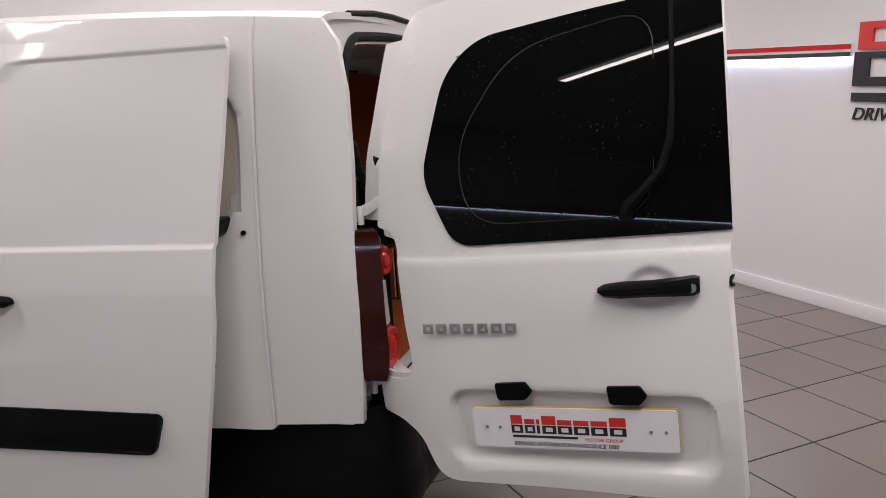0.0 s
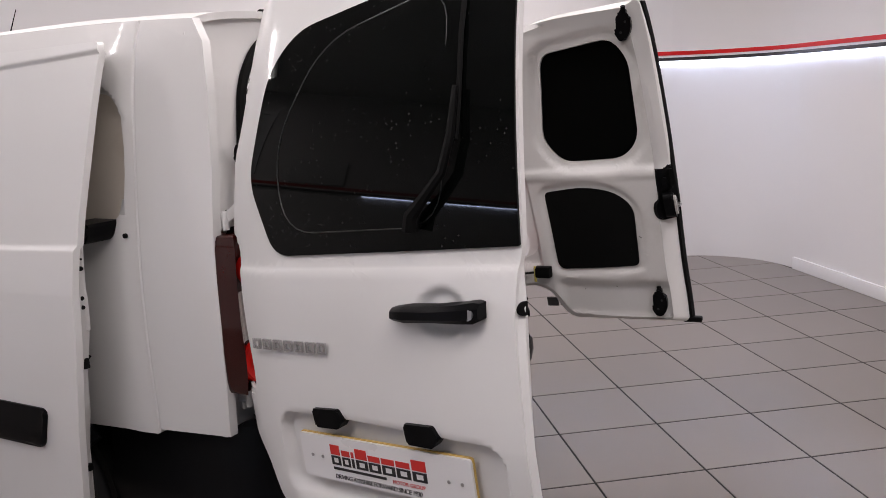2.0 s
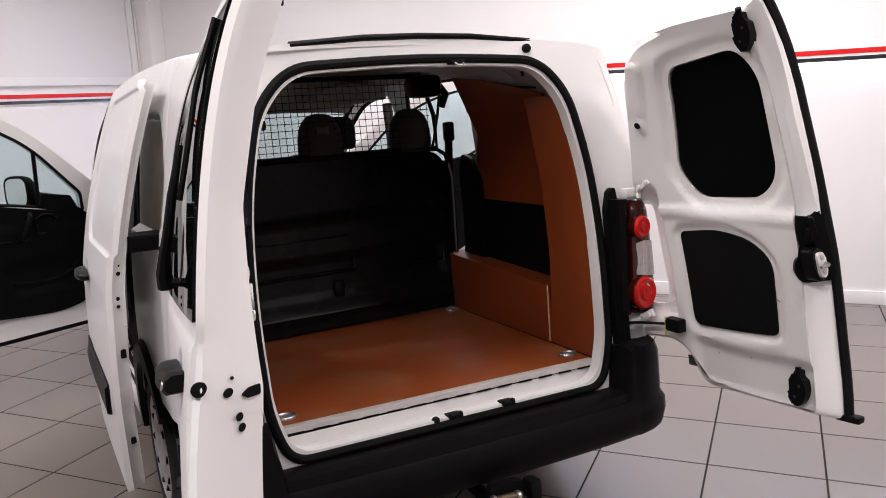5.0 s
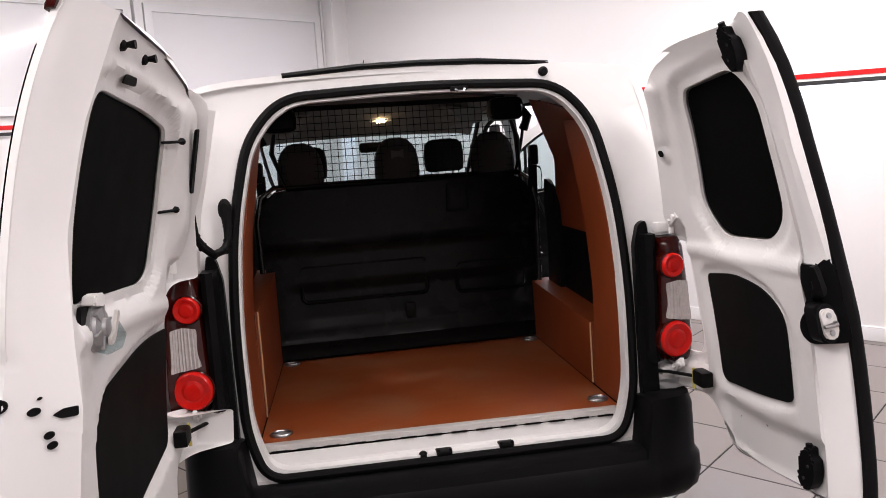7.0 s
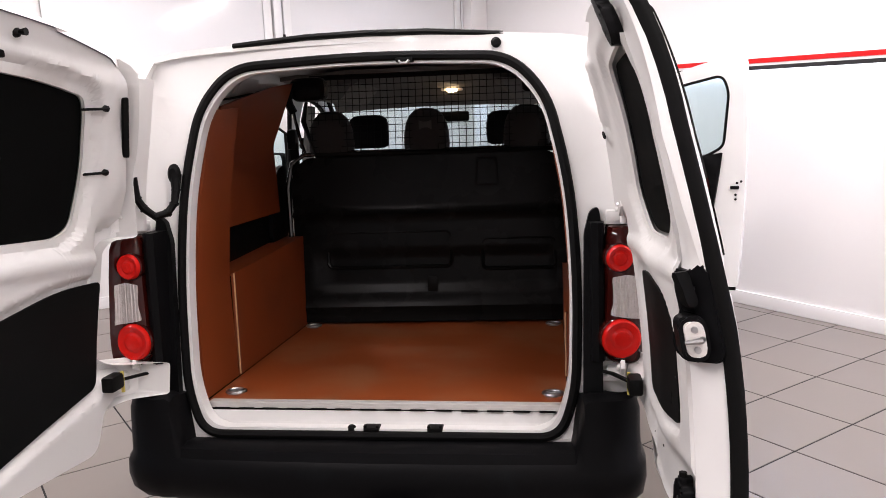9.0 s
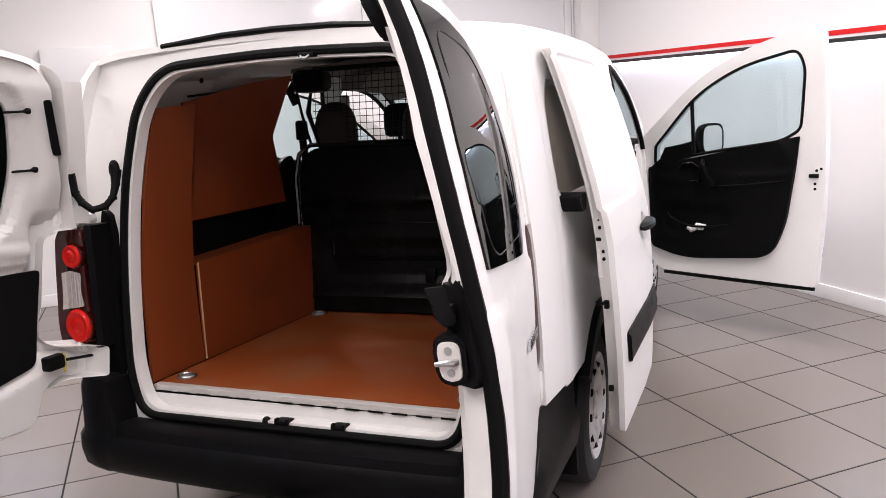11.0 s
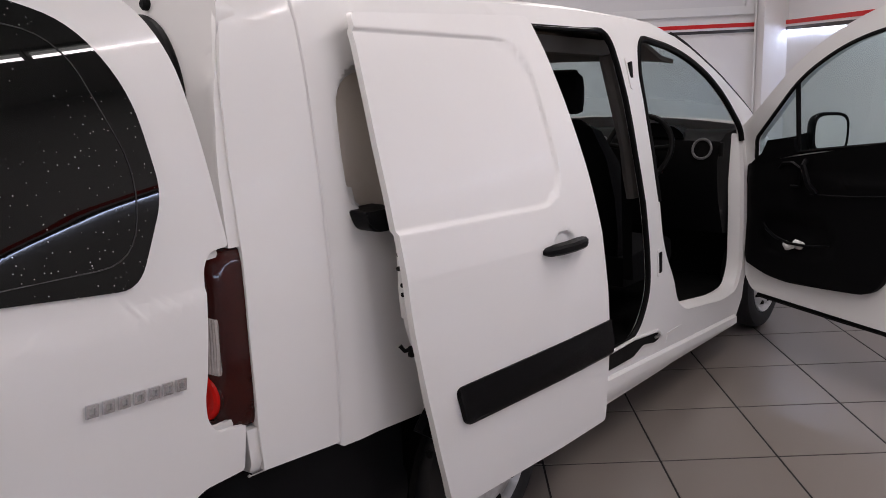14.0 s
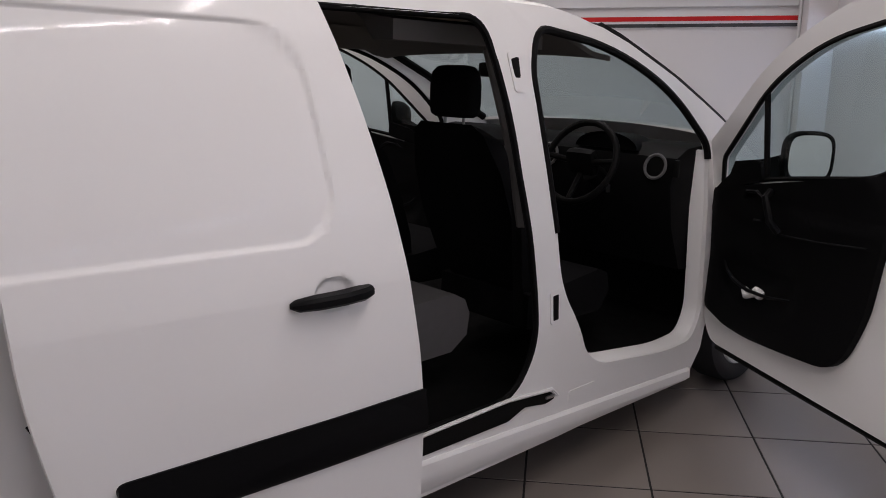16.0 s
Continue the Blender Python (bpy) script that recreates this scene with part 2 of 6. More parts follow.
def rounded(pts, r=0.03, n=5):
    """A closed outline with rounded corners; a point may carry its own radius."""
    out, k = [], len(pts)
    for i in range(k):
        p, q, s = (Vector(pts[(i + d) % k][:2]) for d in (-1, 0, 1))
        rad = pts[i][2] if len(pts[i]) > 2 else r
        a, b = (p - q), (s - q)
        la, lb = a.length, b.length
        d = min(rad, la * 0.48, lb * 0.48)
        if d < 1e-4:
            out.append((q.x, q.y))
            continue
        a, b = q + a / la * d, q + b / lb * d
        for j in range(n + 1):
            t = j / n
            v = a * (1 - t) ** 2 + q * (2 * t * (1 - t)) + b * t ** 2
            out.append((v.x, v.y))
    return out


def sheet(outer, holes, us, vs, f, t):
    """A panel with holes: the outline in its own u, v, laid into space by f(u, v, depth), t thick, cut finely along us and vs so that it bends."""
    flat = bmesh.new()
    for loop in (outer, *holes):
        vv = [flat.verts.new((p[0], p[1], 0)) for p in loop]
        for i in range(len(vv)):
            flat.edges.new((vv[i], vv[(i + 1) % len(vv)]))
    bmesh.ops.triangle_fill(flat, edges=flat.edges[:], use_beauty=True, normal=(0, 0, 1))
    for axis, cuts in ((0, us), (1, vs)):
        for c in cuts:
            co, no = Vector((0, 0, 0)), Vector((0, 0, 0))
            co[axis], no[axis] = c, 1
            bmesh.ops.bisect_plane(flat, geom=flat.verts[:] + flat.edges[:] + flat.faces[:], plane_co=co, plane_no=no, dist=1e-5)
    flat.verts.index_update()
    bm = bmesh.new()
    front = [bm.verts.new(f(v.co.x, v.co.y, 0.0)) for v in flat.verts]
    back = [bm.verts.new(f(v.co.x, v.co.y, t)) for v in flat.verts] if t else None
    for face in flat.faces:
        ids = [v.index for v in face.verts]
        bm.faces.new([front[i] for i in ids])
        if t:
            bm.faces.new([back[i] for i in reversed(ids)])
    if t:
        for e in flat.edges:
            if len(e.link_faces) == 1:
                a, b = e.verts[0].index, e.verts[1].index
                bm.faces.new((front[a], front[b], back[b], back[a]))
    flat.free()
    return bm


def steps(a, b, d):
    k = max(2, int(round((b - a) / d)))
    return [a + (b - a) * i / k for i in range(1, k)]


def loft(rings, closed=True, caps=True, bm=None):
    """Rings of equal length joined into a skin."""
    bm = bm or bmesh.new()
    vv = [[bm.verts.new(p) for p in ring] for ring in rings]
    k = len(rings[0])
    for a, b in zip(vv, vv[1:]):
        for i in range(k if closed else k - 1):
            j = (i + 1) % k
            bm.faces.new((a[i], a[j], b[j], b[i]))
    if caps and closed:
        bm.faces.new(list(reversed(vv[0])))
        bm.faces.new(vv[-1])
    return bm


def tube(path, r, n=8, closed=False, bm=None, flat=1.0):
    """A round bar along a path."""
    pts = [Vector(p) for p in path]
    k = len(pts)
    rings, up = [], None
    for i in range(k):
        a = pts[(i - 1) % k] if closed or i else pts[0]
        b = pts[(i + 1) % k] if closed or i < k - 1 else pts[-1]
        d = (b - a).normalized()
        if up is None:
            up = Vector((0, 0, 1)) if abs(d.z) < 0.9 else Vector((0, 1, 0))
        side = d.cross(up).normalized()
        up = side.cross(d).normalized()
        rings.append([pts[i] + (side * math.cos(w) + up * math.sin(w) * flat) * (r[i] if isinstance(r, list) else r) for w in (2 * math.pi * j / n for j in range(n))])
    if closed:
        rings.append(rings[0])
        bm = loft(rings, True, False, bm)
        bmesh.ops.remove_doubles(bm, verts=bm.verts[:], dist=1e-6)
        return bm
    return loft(rings, True, True, bm)


def block(c, s, bevel=0.0, bm=None, rot=None, seg=2):
    """A box with rounded edges."""
    b2 = bmesh.new()
    bmesh.ops.create_cube(b2, size=1)
    bmesh.ops.scale(b2, vec=s, verts=b2.verts[:])
    if bevel:
        bmesh.ops.bevel(b2, geom=b2.edges[:], offset=bevel, segments=seg, affect="EDGES", profile=0.6)
    mat = Matrix.Translation(c) @ (rot or Matrix())
    bmesh.ops.transform(b2, matrix=mat, verts=b2.verts[:])
    if bm is None:
        return b2
    me = bpy.data.meshes.new("tmp")
    b2.to_mesh(me)
    b2.free()
    bm.from_mesh(me)
    bpy.data.meshes.remove(me)
    return bm


def slab(outline, f, t, bevel=0.0):
    """A flat-faced solid with the given outline: f(u, v, depth)."""
    bm = bmesh.new()
    a = [bm.verts.new(f(u, v, 0.0)) for u, v in outline]
    b = [bm.verts.new(f(u, v, t)) for u, v in outline]
    fa = bm.faces.new(a)
    bm.faces.new(list(reversed(b)))
    for i in range(len(a)):
        j = (i + 1) % len(a)
        bm.faces.new((a[j], a[i], b[i], b[j]))
    if bevel:
        bmesh.ops.bevel(bm, geom=list(fa.edges), offset=bevel, segments=2, affect="EDGES")
    return bm


def disc(f, r, t, n=24, bevel=0.0, c=(0, 0)):
    return slab([(c[0] + r * math.cos(2 * math.pi * i / n), c[1] + r * math.sin(2 * math.pi * i / n)) for i in range(n)], f, t, bevel)


def turned(profile, n=32, axis="x"):
    """A turned solid: profile of (along the axis, radius)."""
    rings = []
    for s, r in profile:
        ring = []
        for i in range(n):
            w = 2 * math.pi * i / n
            p = (s, r * math.cos(w), r * math.sin(w)) if axis == "x" else (r * math.cos(w), r * math.sin(w), s)
            ring.append(p)
        rings.append(ring)
    return loft(rings, True, True)


def lettering(name, text, size, depth, mat, parent, m, shear=0.0, spacing=1.0, label=""):
    cu = bpy.data.curves.new(name, "FONT")
    cu.body, cu.size, cu.extrude, cu.shear, cu.space_character = text, size, depth, shear, spacing
    tmp = bpy.data.objects.new(name, cu)
    me = bpy.data.meshes.new_from_object(tmp)
    bpy.data.objects.remove(tmp)
    me.materials.clear()
    me.materials.append(mat)
    ob = new(name, me)
    ob.parent = parent
    ob.matrix_basis = m
    if label:
        ob["label"] = label
    return ob


def lerp(v, table):
    return float(np.interp(v, [a for a, _ in table], [b for _, b in table]))

# ---- the showroom ----
XB, YA, YC, XD, COVE = 3.97, -3.60, 4.85, -7.5, 0.75
TH = 0.16


def structure(name, bm, mat, label, category="", smooth=35, m=ROOM):
    ob = link(name, bm, mat, None, label, smooth, m)
    return tagged(ob, category=category or name.split("_")[0], kind="structure")


def quarter(r, n=14):
    """The rounded corner between the two striped walls, from the sign wall to the long wall."""
    cx, cy = XB - COVE, YA + COVE
    return [(cx + r * math.cos(w), cy + r * math.sin(w)) for w in (-math.pi / 2 + math.pi / 2 * i / n for i in range(n + 1))]


def ribbon(inner, outer, z0, z1):
    """An upright strip between two lines on the plan."""
    bm = bmesh.new()
    rows = [[bm.verts.new((p[0], p[1], z)) for p in line] for line, z in ((inner, z0), (inner, z1), (outer, z1), (outer, z0))]
    k = len(inner)
    for a, b in zip(rows, rows[1:] + rows[:1]):
        for i in range(k - 1):
            bm.faces.new((a[i], a[i + 1], b[i + 1], b[i]))
    for i in (0, k - 1):
        bm.faces.new([r[i] for r in rows])
    return bm


structure("wall_long", block((XB + TH / 2, (YA + COVE + YC + TH) / 2, CEIL / 2), (TH, YC + TH - YA - COVE, CEIL)), WALLP, "white painted showroom wall with a striped band", smooth=0)
structure("wall_sign", block(((XD + XB - COVE) / 2, YA - TH / 2, CEIL / 2), (XB - COVE - XD, TH, CEIL)), WALLP, "white painted showroom wall carrying the sign", smooth=0)
structure("wall_cove", ribbon(quarter(COVE), quarter(COVE + TH), 0, CEIL), WALLP, "white rounded wall corner", "wall")
structure("wall_glazed", block(((XD + XB) / 2, YC + TH / 2, CEIL / 2), (XB - XD, TH, CEIL)), WALLP, "white painted wall with framed white panels high up", smooth=0)
structure("wall_far", block((XD - TH / 2, (YA + YC) / 2, CEIL / 2), (TH, YC - YA + 2 * TH, CEIL)), WALLD, "plain charcoal painted end wall", smooth=0)
structure("ceiling", block(((XD + XB) / 2, (YA + YC) / 2, CEIL + 0.06), (XB - XD + 2 * TH, YC - YA + 2 * TH, 0.12)), CEILP, "plain white painted ceiling", smooth=0)
floor = structure("floor", block(((XD + XB) / 2, (YA + YC) / 2, -0.062), (XB - XD + 2 * TH, YC - YA + 2 * TH, 0.12)), GROUT, "grey tiled showroom floor with dark joints", smooth=0)

SK = 0.10
structure("skirting_long", block((XB - 0.010, (YA + COVE + 0.05 + YC) / 2, SK / 2 + 0.001), (0.020, YC - YA - COVE - 0.05, SK), 0.004), SKIRT, "white gloss skirting board along the long wall", "skirting")
structure("skirting_sign", block(((XD + XB - COVE - 0.03) / 2, YA + 0.010, SK / 2 + 0.001), (XB - COVE - 0.03 - XD, 0.020, SK), 0.004), SKIRT, "white gloss skirting board under the sign", "skirting")
structure("skirting_glazed", block(((XD + XB - 0.3) / 2, YC - 0.010, SK / 2 + 0.001), (XB - 0.34 - XD, 0.020, SK), 0.004), SKIRT, "white gloss skirting board under the white panels", "skirting")
structure("column_corner", block((XB - 0.10, YC - 0.10, CEIL / 2), (0.20, 0.20, CEIL - 0.002), 0.006), WALLP, "white boxed-in column in the corner", "column")
structure("conduit", tube([(XB - 0.215, YC - 0.05, 0.1), (XB - 0.215, YC - 0.05, CEIL - 0.01)], 0.011), ALUW, "thin white conduit beside the column", "conduit")

BAND = ((1.797, 1.830, BANDR, "red_strip"), (1.752, 1.778, BANDK, "black_strip"))


def band(name, label, lines, lit=None):
    """The raised red and black band with a hidden lamp strip below; lines(depth) gives its line on the plan at a depth off the wall."""
    base = structure(name, ribbon(lines(0.0005), lines(0.018), 1.745, 1.836), WALLP, label, "band")
    for z0, z1, mat, nm in BAND:
        part(nm, ribbon(lines(0.0185), lines(0.024), z0, z1), mat, base)
    if lit:
        part("led_strip", ribbon(lit(0.003), lit(0.014), 1.738, 1.7445), LED, base, "cool white lamp strip")
    return base


band("band_long", "red and black raised wall band, lit from below", lambda d: [(XB - d, YA + COVE), (XB - d, YC - 0.21)], lambda d: [(XB - d, YA + COVE), (XB - d, YC - 0.21)])
band("band_cove", "curved red and black wall band, lit from below", lambda d: quarter(COVE - d), lambda d: quarter(COVE - d))
band("band_sign", "red and black wall band ending at the sign", lambda d: [(1.02, YA + d), (XB - COVE, YA + d)], lambda d: [(1.02, YA + d), (XB - COVE, YA + d)])
band("band_glazed", "red and black wall band under the white panels", lambda d: [(XD + 0.1, YC - d), (XB - 0.21, YC - d)], lambda d: [(XD + 0.1, YC - d), (-1.35, YC - d)])

bf = structure("band_far", ribbon([(XD + 0.0005, YA + 0.2), (XD + 0.0005, YC - 0.2)], [(XD + 0.018, YA + 0.2), (XD + 0.018, YC - 0.2)], 1.745, 1.836), BANDK, "black wall band, lit from below", "band")
part("led_strip", ribbon([(XD + 0.003, YA + 0.2), (XD + 0.003, YC - 0.2)], [(XD + 0.014, YA + 0.2), (XD + 0.014, YC - 0.2)], 1.738, 1.7445), LED, bf, "cool white lamp strip")

# framed white panels high on the far wall
for a0, a1, nm in ((-0.22, 1.66, "window_1"), (1.78, 3.74, "window_2"), (-6.0, -4.2, "window_3")):
    w = structure(nm, sheet([(a0, 1.90), (a1, 1.90), (a1, 2.82), (a0, 2.82)], [[(a0 + 0.07, 1.97), (a1 - 0.07, 1.97), (a1 - 0.07, 2.75), (a0 + 0.07, 2.75)]], [], [], lambda u, v, d: (u, YC - 0.045 + d, v), 0.044), ALUW, "white framed glossy panel set high in the wall", "window", 0)
    part("pane", block(((a0 + a1) / 2, YC - 0.018, 2.36), (a1 - a0 - 0.142, 0.012, 0.778)), FROST, w, "glossy white pane", 0)
structure("post_glazed", block((1.72, YC - 0.03, 2.36), (0.075, 0.058, 0.96), 0.004), ALUW, "white metal post between two framed panels", "post")
part("lock", block((1.765, YC - 0.066, 2.19), (0.025, 0.012, 0.16), 0.004), RUBBER, bpy.data.objects["post_glazed"], "black lock strip")
cab = link("wall_cabinet", block((-0.86, YC - 0.03, 1.995), (0.56, 0.058, 0.30), 0.006), ALUW, None, "", 35, ROOM)
tagged(cab, "flat white metal wall cabinet above the band", "cabinet")

# the sign


def on_wall(u, v, d):
    return (0.985 - u, YA + 0.024 - d, v)


sign = link("wall_sign_letters", slab([(0.0, 1.455), (3.1, 1.455), (3.1, 1.512), (0.0, 1.512)], on_wall, 0.023, 0.002), LOGOBLK, None, "", 35, ROOM)
tagged(sign, "large red and black raised sign on a white wall", "sign")
part("red_shape", sheet([(0.02, 1.79), (0.50, 1.79), (0.48, 1.965), (0.02, 1.965)], [[(0.12, 1.835), (0.39, 1.835), (0.39, 1.92), (0.12, 1.92)]], [], [], on_wall, 0.023), LOGORED, sign, "red upper half", 0)
part("black_shape", sheet([(0.0, 1.555), (0.50, 1.555), (0.50, 1.775), (0.0, 1.775)], [[(0.11, 1.615), (0.39, 1.615), (0.39, 1.735), (0.11, 1.735)]], [], [], on_wall, 0.023), LOGOBLK, sign, "black lower half", 0)
for k in range(6):
    part("red_shape", slab([(0.58 + 0.42 * k, 1.79), (0.90 + 0.42 * k, 1.79), (0.90 + 0.42 * k, 1.90), (0.58 + 0.42 * k, 1.90)], on_wall, 0.023), LOGORED, sign, "", 0)
    part("black_shape", slab([(0.58 + 0.42 * k, 1.555), (0.90 + 0.42 * k, 1.555), (0.90 + 0.42 * k, 1.775), (0.58 + 0.42 * k, 1.775)], on_wall, 0.023), LOGOBLK, sign, "", 0)
lettering("slogan", "DRIVING AYRSHIRE FORWARD SINCE 1930", 0.118, 0.006, LOGOBLK, sign, pose(0.975, YA + 0.012, 1.335, 90, 0, 180), 0.25, 1.0, "black raised slanting letters")

# lamps on the ceiling
light = None
for bx, by in BATTENS:
    if light is None:
        light = tagged(new("ceiling_light"), "long white batten lamp on the ceiling", "ceiling light", "ceiling battens")
        light.matrix_world = ROOM @ pose(bx, by, CEIL)
        part("housing", block((0, 0, -0.0225), (0.16, 1.56, 0.045), 0.008), ALUW, light)
        part("diffuser", block((0, 0, -0.060), (0.10, 1.50, 0.028), 0.010), TUBE, light, "glowing white diffuser")
    else:
        copy_thing(light, ROOM @ pose(bx, by, CEIL))

# ---- the van ----
van = tagged(new("van"), "white panel van with its rear, side and front doors standing open", "van")
van.matrix_world = pose(0, 0, 0, -3.0, 0, 1.5)

ZR = [(-0.05, 1.800), (0.05, 1.825), (0.35, 1.848), (0.7, 1.868), (1.1, 1.885), (1.6, 1.895), (2.2, 1.884), (2.35, 1.862), (2.46, 1.832), (2.5, 1.822), (2.75, 1.80), (3.4, 1.42)]
ZG = [(-0.05, 1.785), (0.05, 1.805), (0.35, 1.828), (0.7, 1.848), (1.1, 1.865), (1.6, 1.875), (2.2, 1.866), (2.5, 1.810), (2.93, 1.638), (3.2, 1.51), (3.42, 1.40), (3.8, 1.23), (4.1, 1.10), (4.3, 0.90)]
XP = [(0.2, 0.870), (0.45, 0.885), (0.7, 0.893), (0.9, 0.890), (1.1, 0.880), (1.3, 0.858), (1.5, 0.830), (1.64, 0.806), (1.74, 0.782), (1.80, 0.760), (1.815, 0.745), (1.84, 0.70)]


def half(z, y):
    """Half the van's width at a height and a place along it."""
    lift = (lerp(min(y, 2.4), ZR) - 1.825) * min(1.0, max(0.0, (z - 1.2) / 0.5))
    taper = 0.10 * max(0.0, 0.28 - y) ** 1.2 + lerp(y, [(3.3, 0), (3.8, 0.045), (4.15, 0.15), (4.32, 0.34)])
    return lerp(z - lift, XP) - taper


def smooth01(t):
    t = min(1.0, max(0.0, t))
    return t * t * (3 - 2 * t)


def box_dist(u, v, u0, u1, v0, v1, r):
    """Distance inside (minus) or outside a rounded box."""
    qx, qy = abs(u - (u0 + u1) / 2) - (u1 - u0) / 2 + r, abs(v - (v0 + v1) / 2) - (v1 - v0) / 2 + r
    return math.hypot(max(qx, 0), max(qy, 0)) + min(max(qx, qy), 0) - r


WY, WR = 0.88, 0.315                       # rear wheel: place along the van, radius
FY = WY + 2.73
WZ, FZ = WY * math.sin(radians(3)) + WR, FY * math.sin(radians(3)) + WR


def poly_dist(u, v, poly):
    """Signed distance to a closed outline, negative inside."""
    best, inside = 9.0, False
    for (a, b), (c, d) in zip(poly, poly[1:] + poly[:1]):
        du, dv = c - a, d - b
        k = min(1.0, max(0.0, ((u - a) * du + (v - b) * dv) / max(1e-9, du * du + dv * dv)))
        best = min(best, math.hypot(u - a - k * du, v - b - k * dv))
        if (b > v) != (d > v) and u < a + (v - b) * du / dv:
            inside = not inside
    return -best if inside else best


def arc(cy, cz, r, a0, a1, n=12):
    return [(cy + r * math.cos(radians(a0 + (a1 - a0) * i / n)), cz + r * math.sin(radians(a0 + (a1 - a0) * i / n))) for i in range(n + 1)]


REAR_E = [(0.675, -0.029), (0.80, -0.038), (1.0, -0.042), (1.22, -0.038), (1.4, -0.040), (1.6, -0.030), (1.735, -0.004)]   # the rear corner's edge: height, place
side_out = [(0.213, 0.672), (0.221, 0.660), (0.232, 0.654), (0.36, 0.656)] + arc(WY, WZ - 0.02, 0.46, 138, 0)[0:] + [(1.36, 0.30), (2.2, 0.31), (3.12, 0.345)]
side_out += arc(FY, FZ - 0.05, 0.42, 180, 20) + [(4.20, 0.50), (4.30, 0.62), (4.30, 0.88)]
side_out += [(y, lerp(y, ZG)) for y in (4.2, 4.0, 3.8, 3.6, 3.42, 3.25, 3.1, 2.9, 2.75, 2.6, 2.45, 2.2, 1.9, 1.6, 1.3, 1.0, 0.7, 0.45, 0.2, 0.03)]
slide_open = rounded([(1.10, 0.53, 0.08), (1.93, 0.53, 0.13), (2.040, 0.72, 0.2), (1.995, 1.06, 0.3), (1.892, 1.55, 0.3), (1.800, 1.812, 0.08), (1.06, 1.795, 0.06)], 0.06, 6)
front_open = rounded([(2.322, 0.620, 0.05), (2.42, 0.553, 0.10), (2.90, 0.500, 0.2), (3.100, 0.515, 0.08), (3.150, 0.62, 0.1), (3.130, 0.98, 0.2), (3.148, 1.372, 0.06), (2.875, 1.594, 0.3), (2.49, 1.752, 0.25), (2.058, 1.797, 0.07), (2.010, 1.67, 0.15), (2.100, 1.20, 0.3), (2.150, 0.90, 0.12), (2.262, 0.745, 0.08)], 0.06, 6)

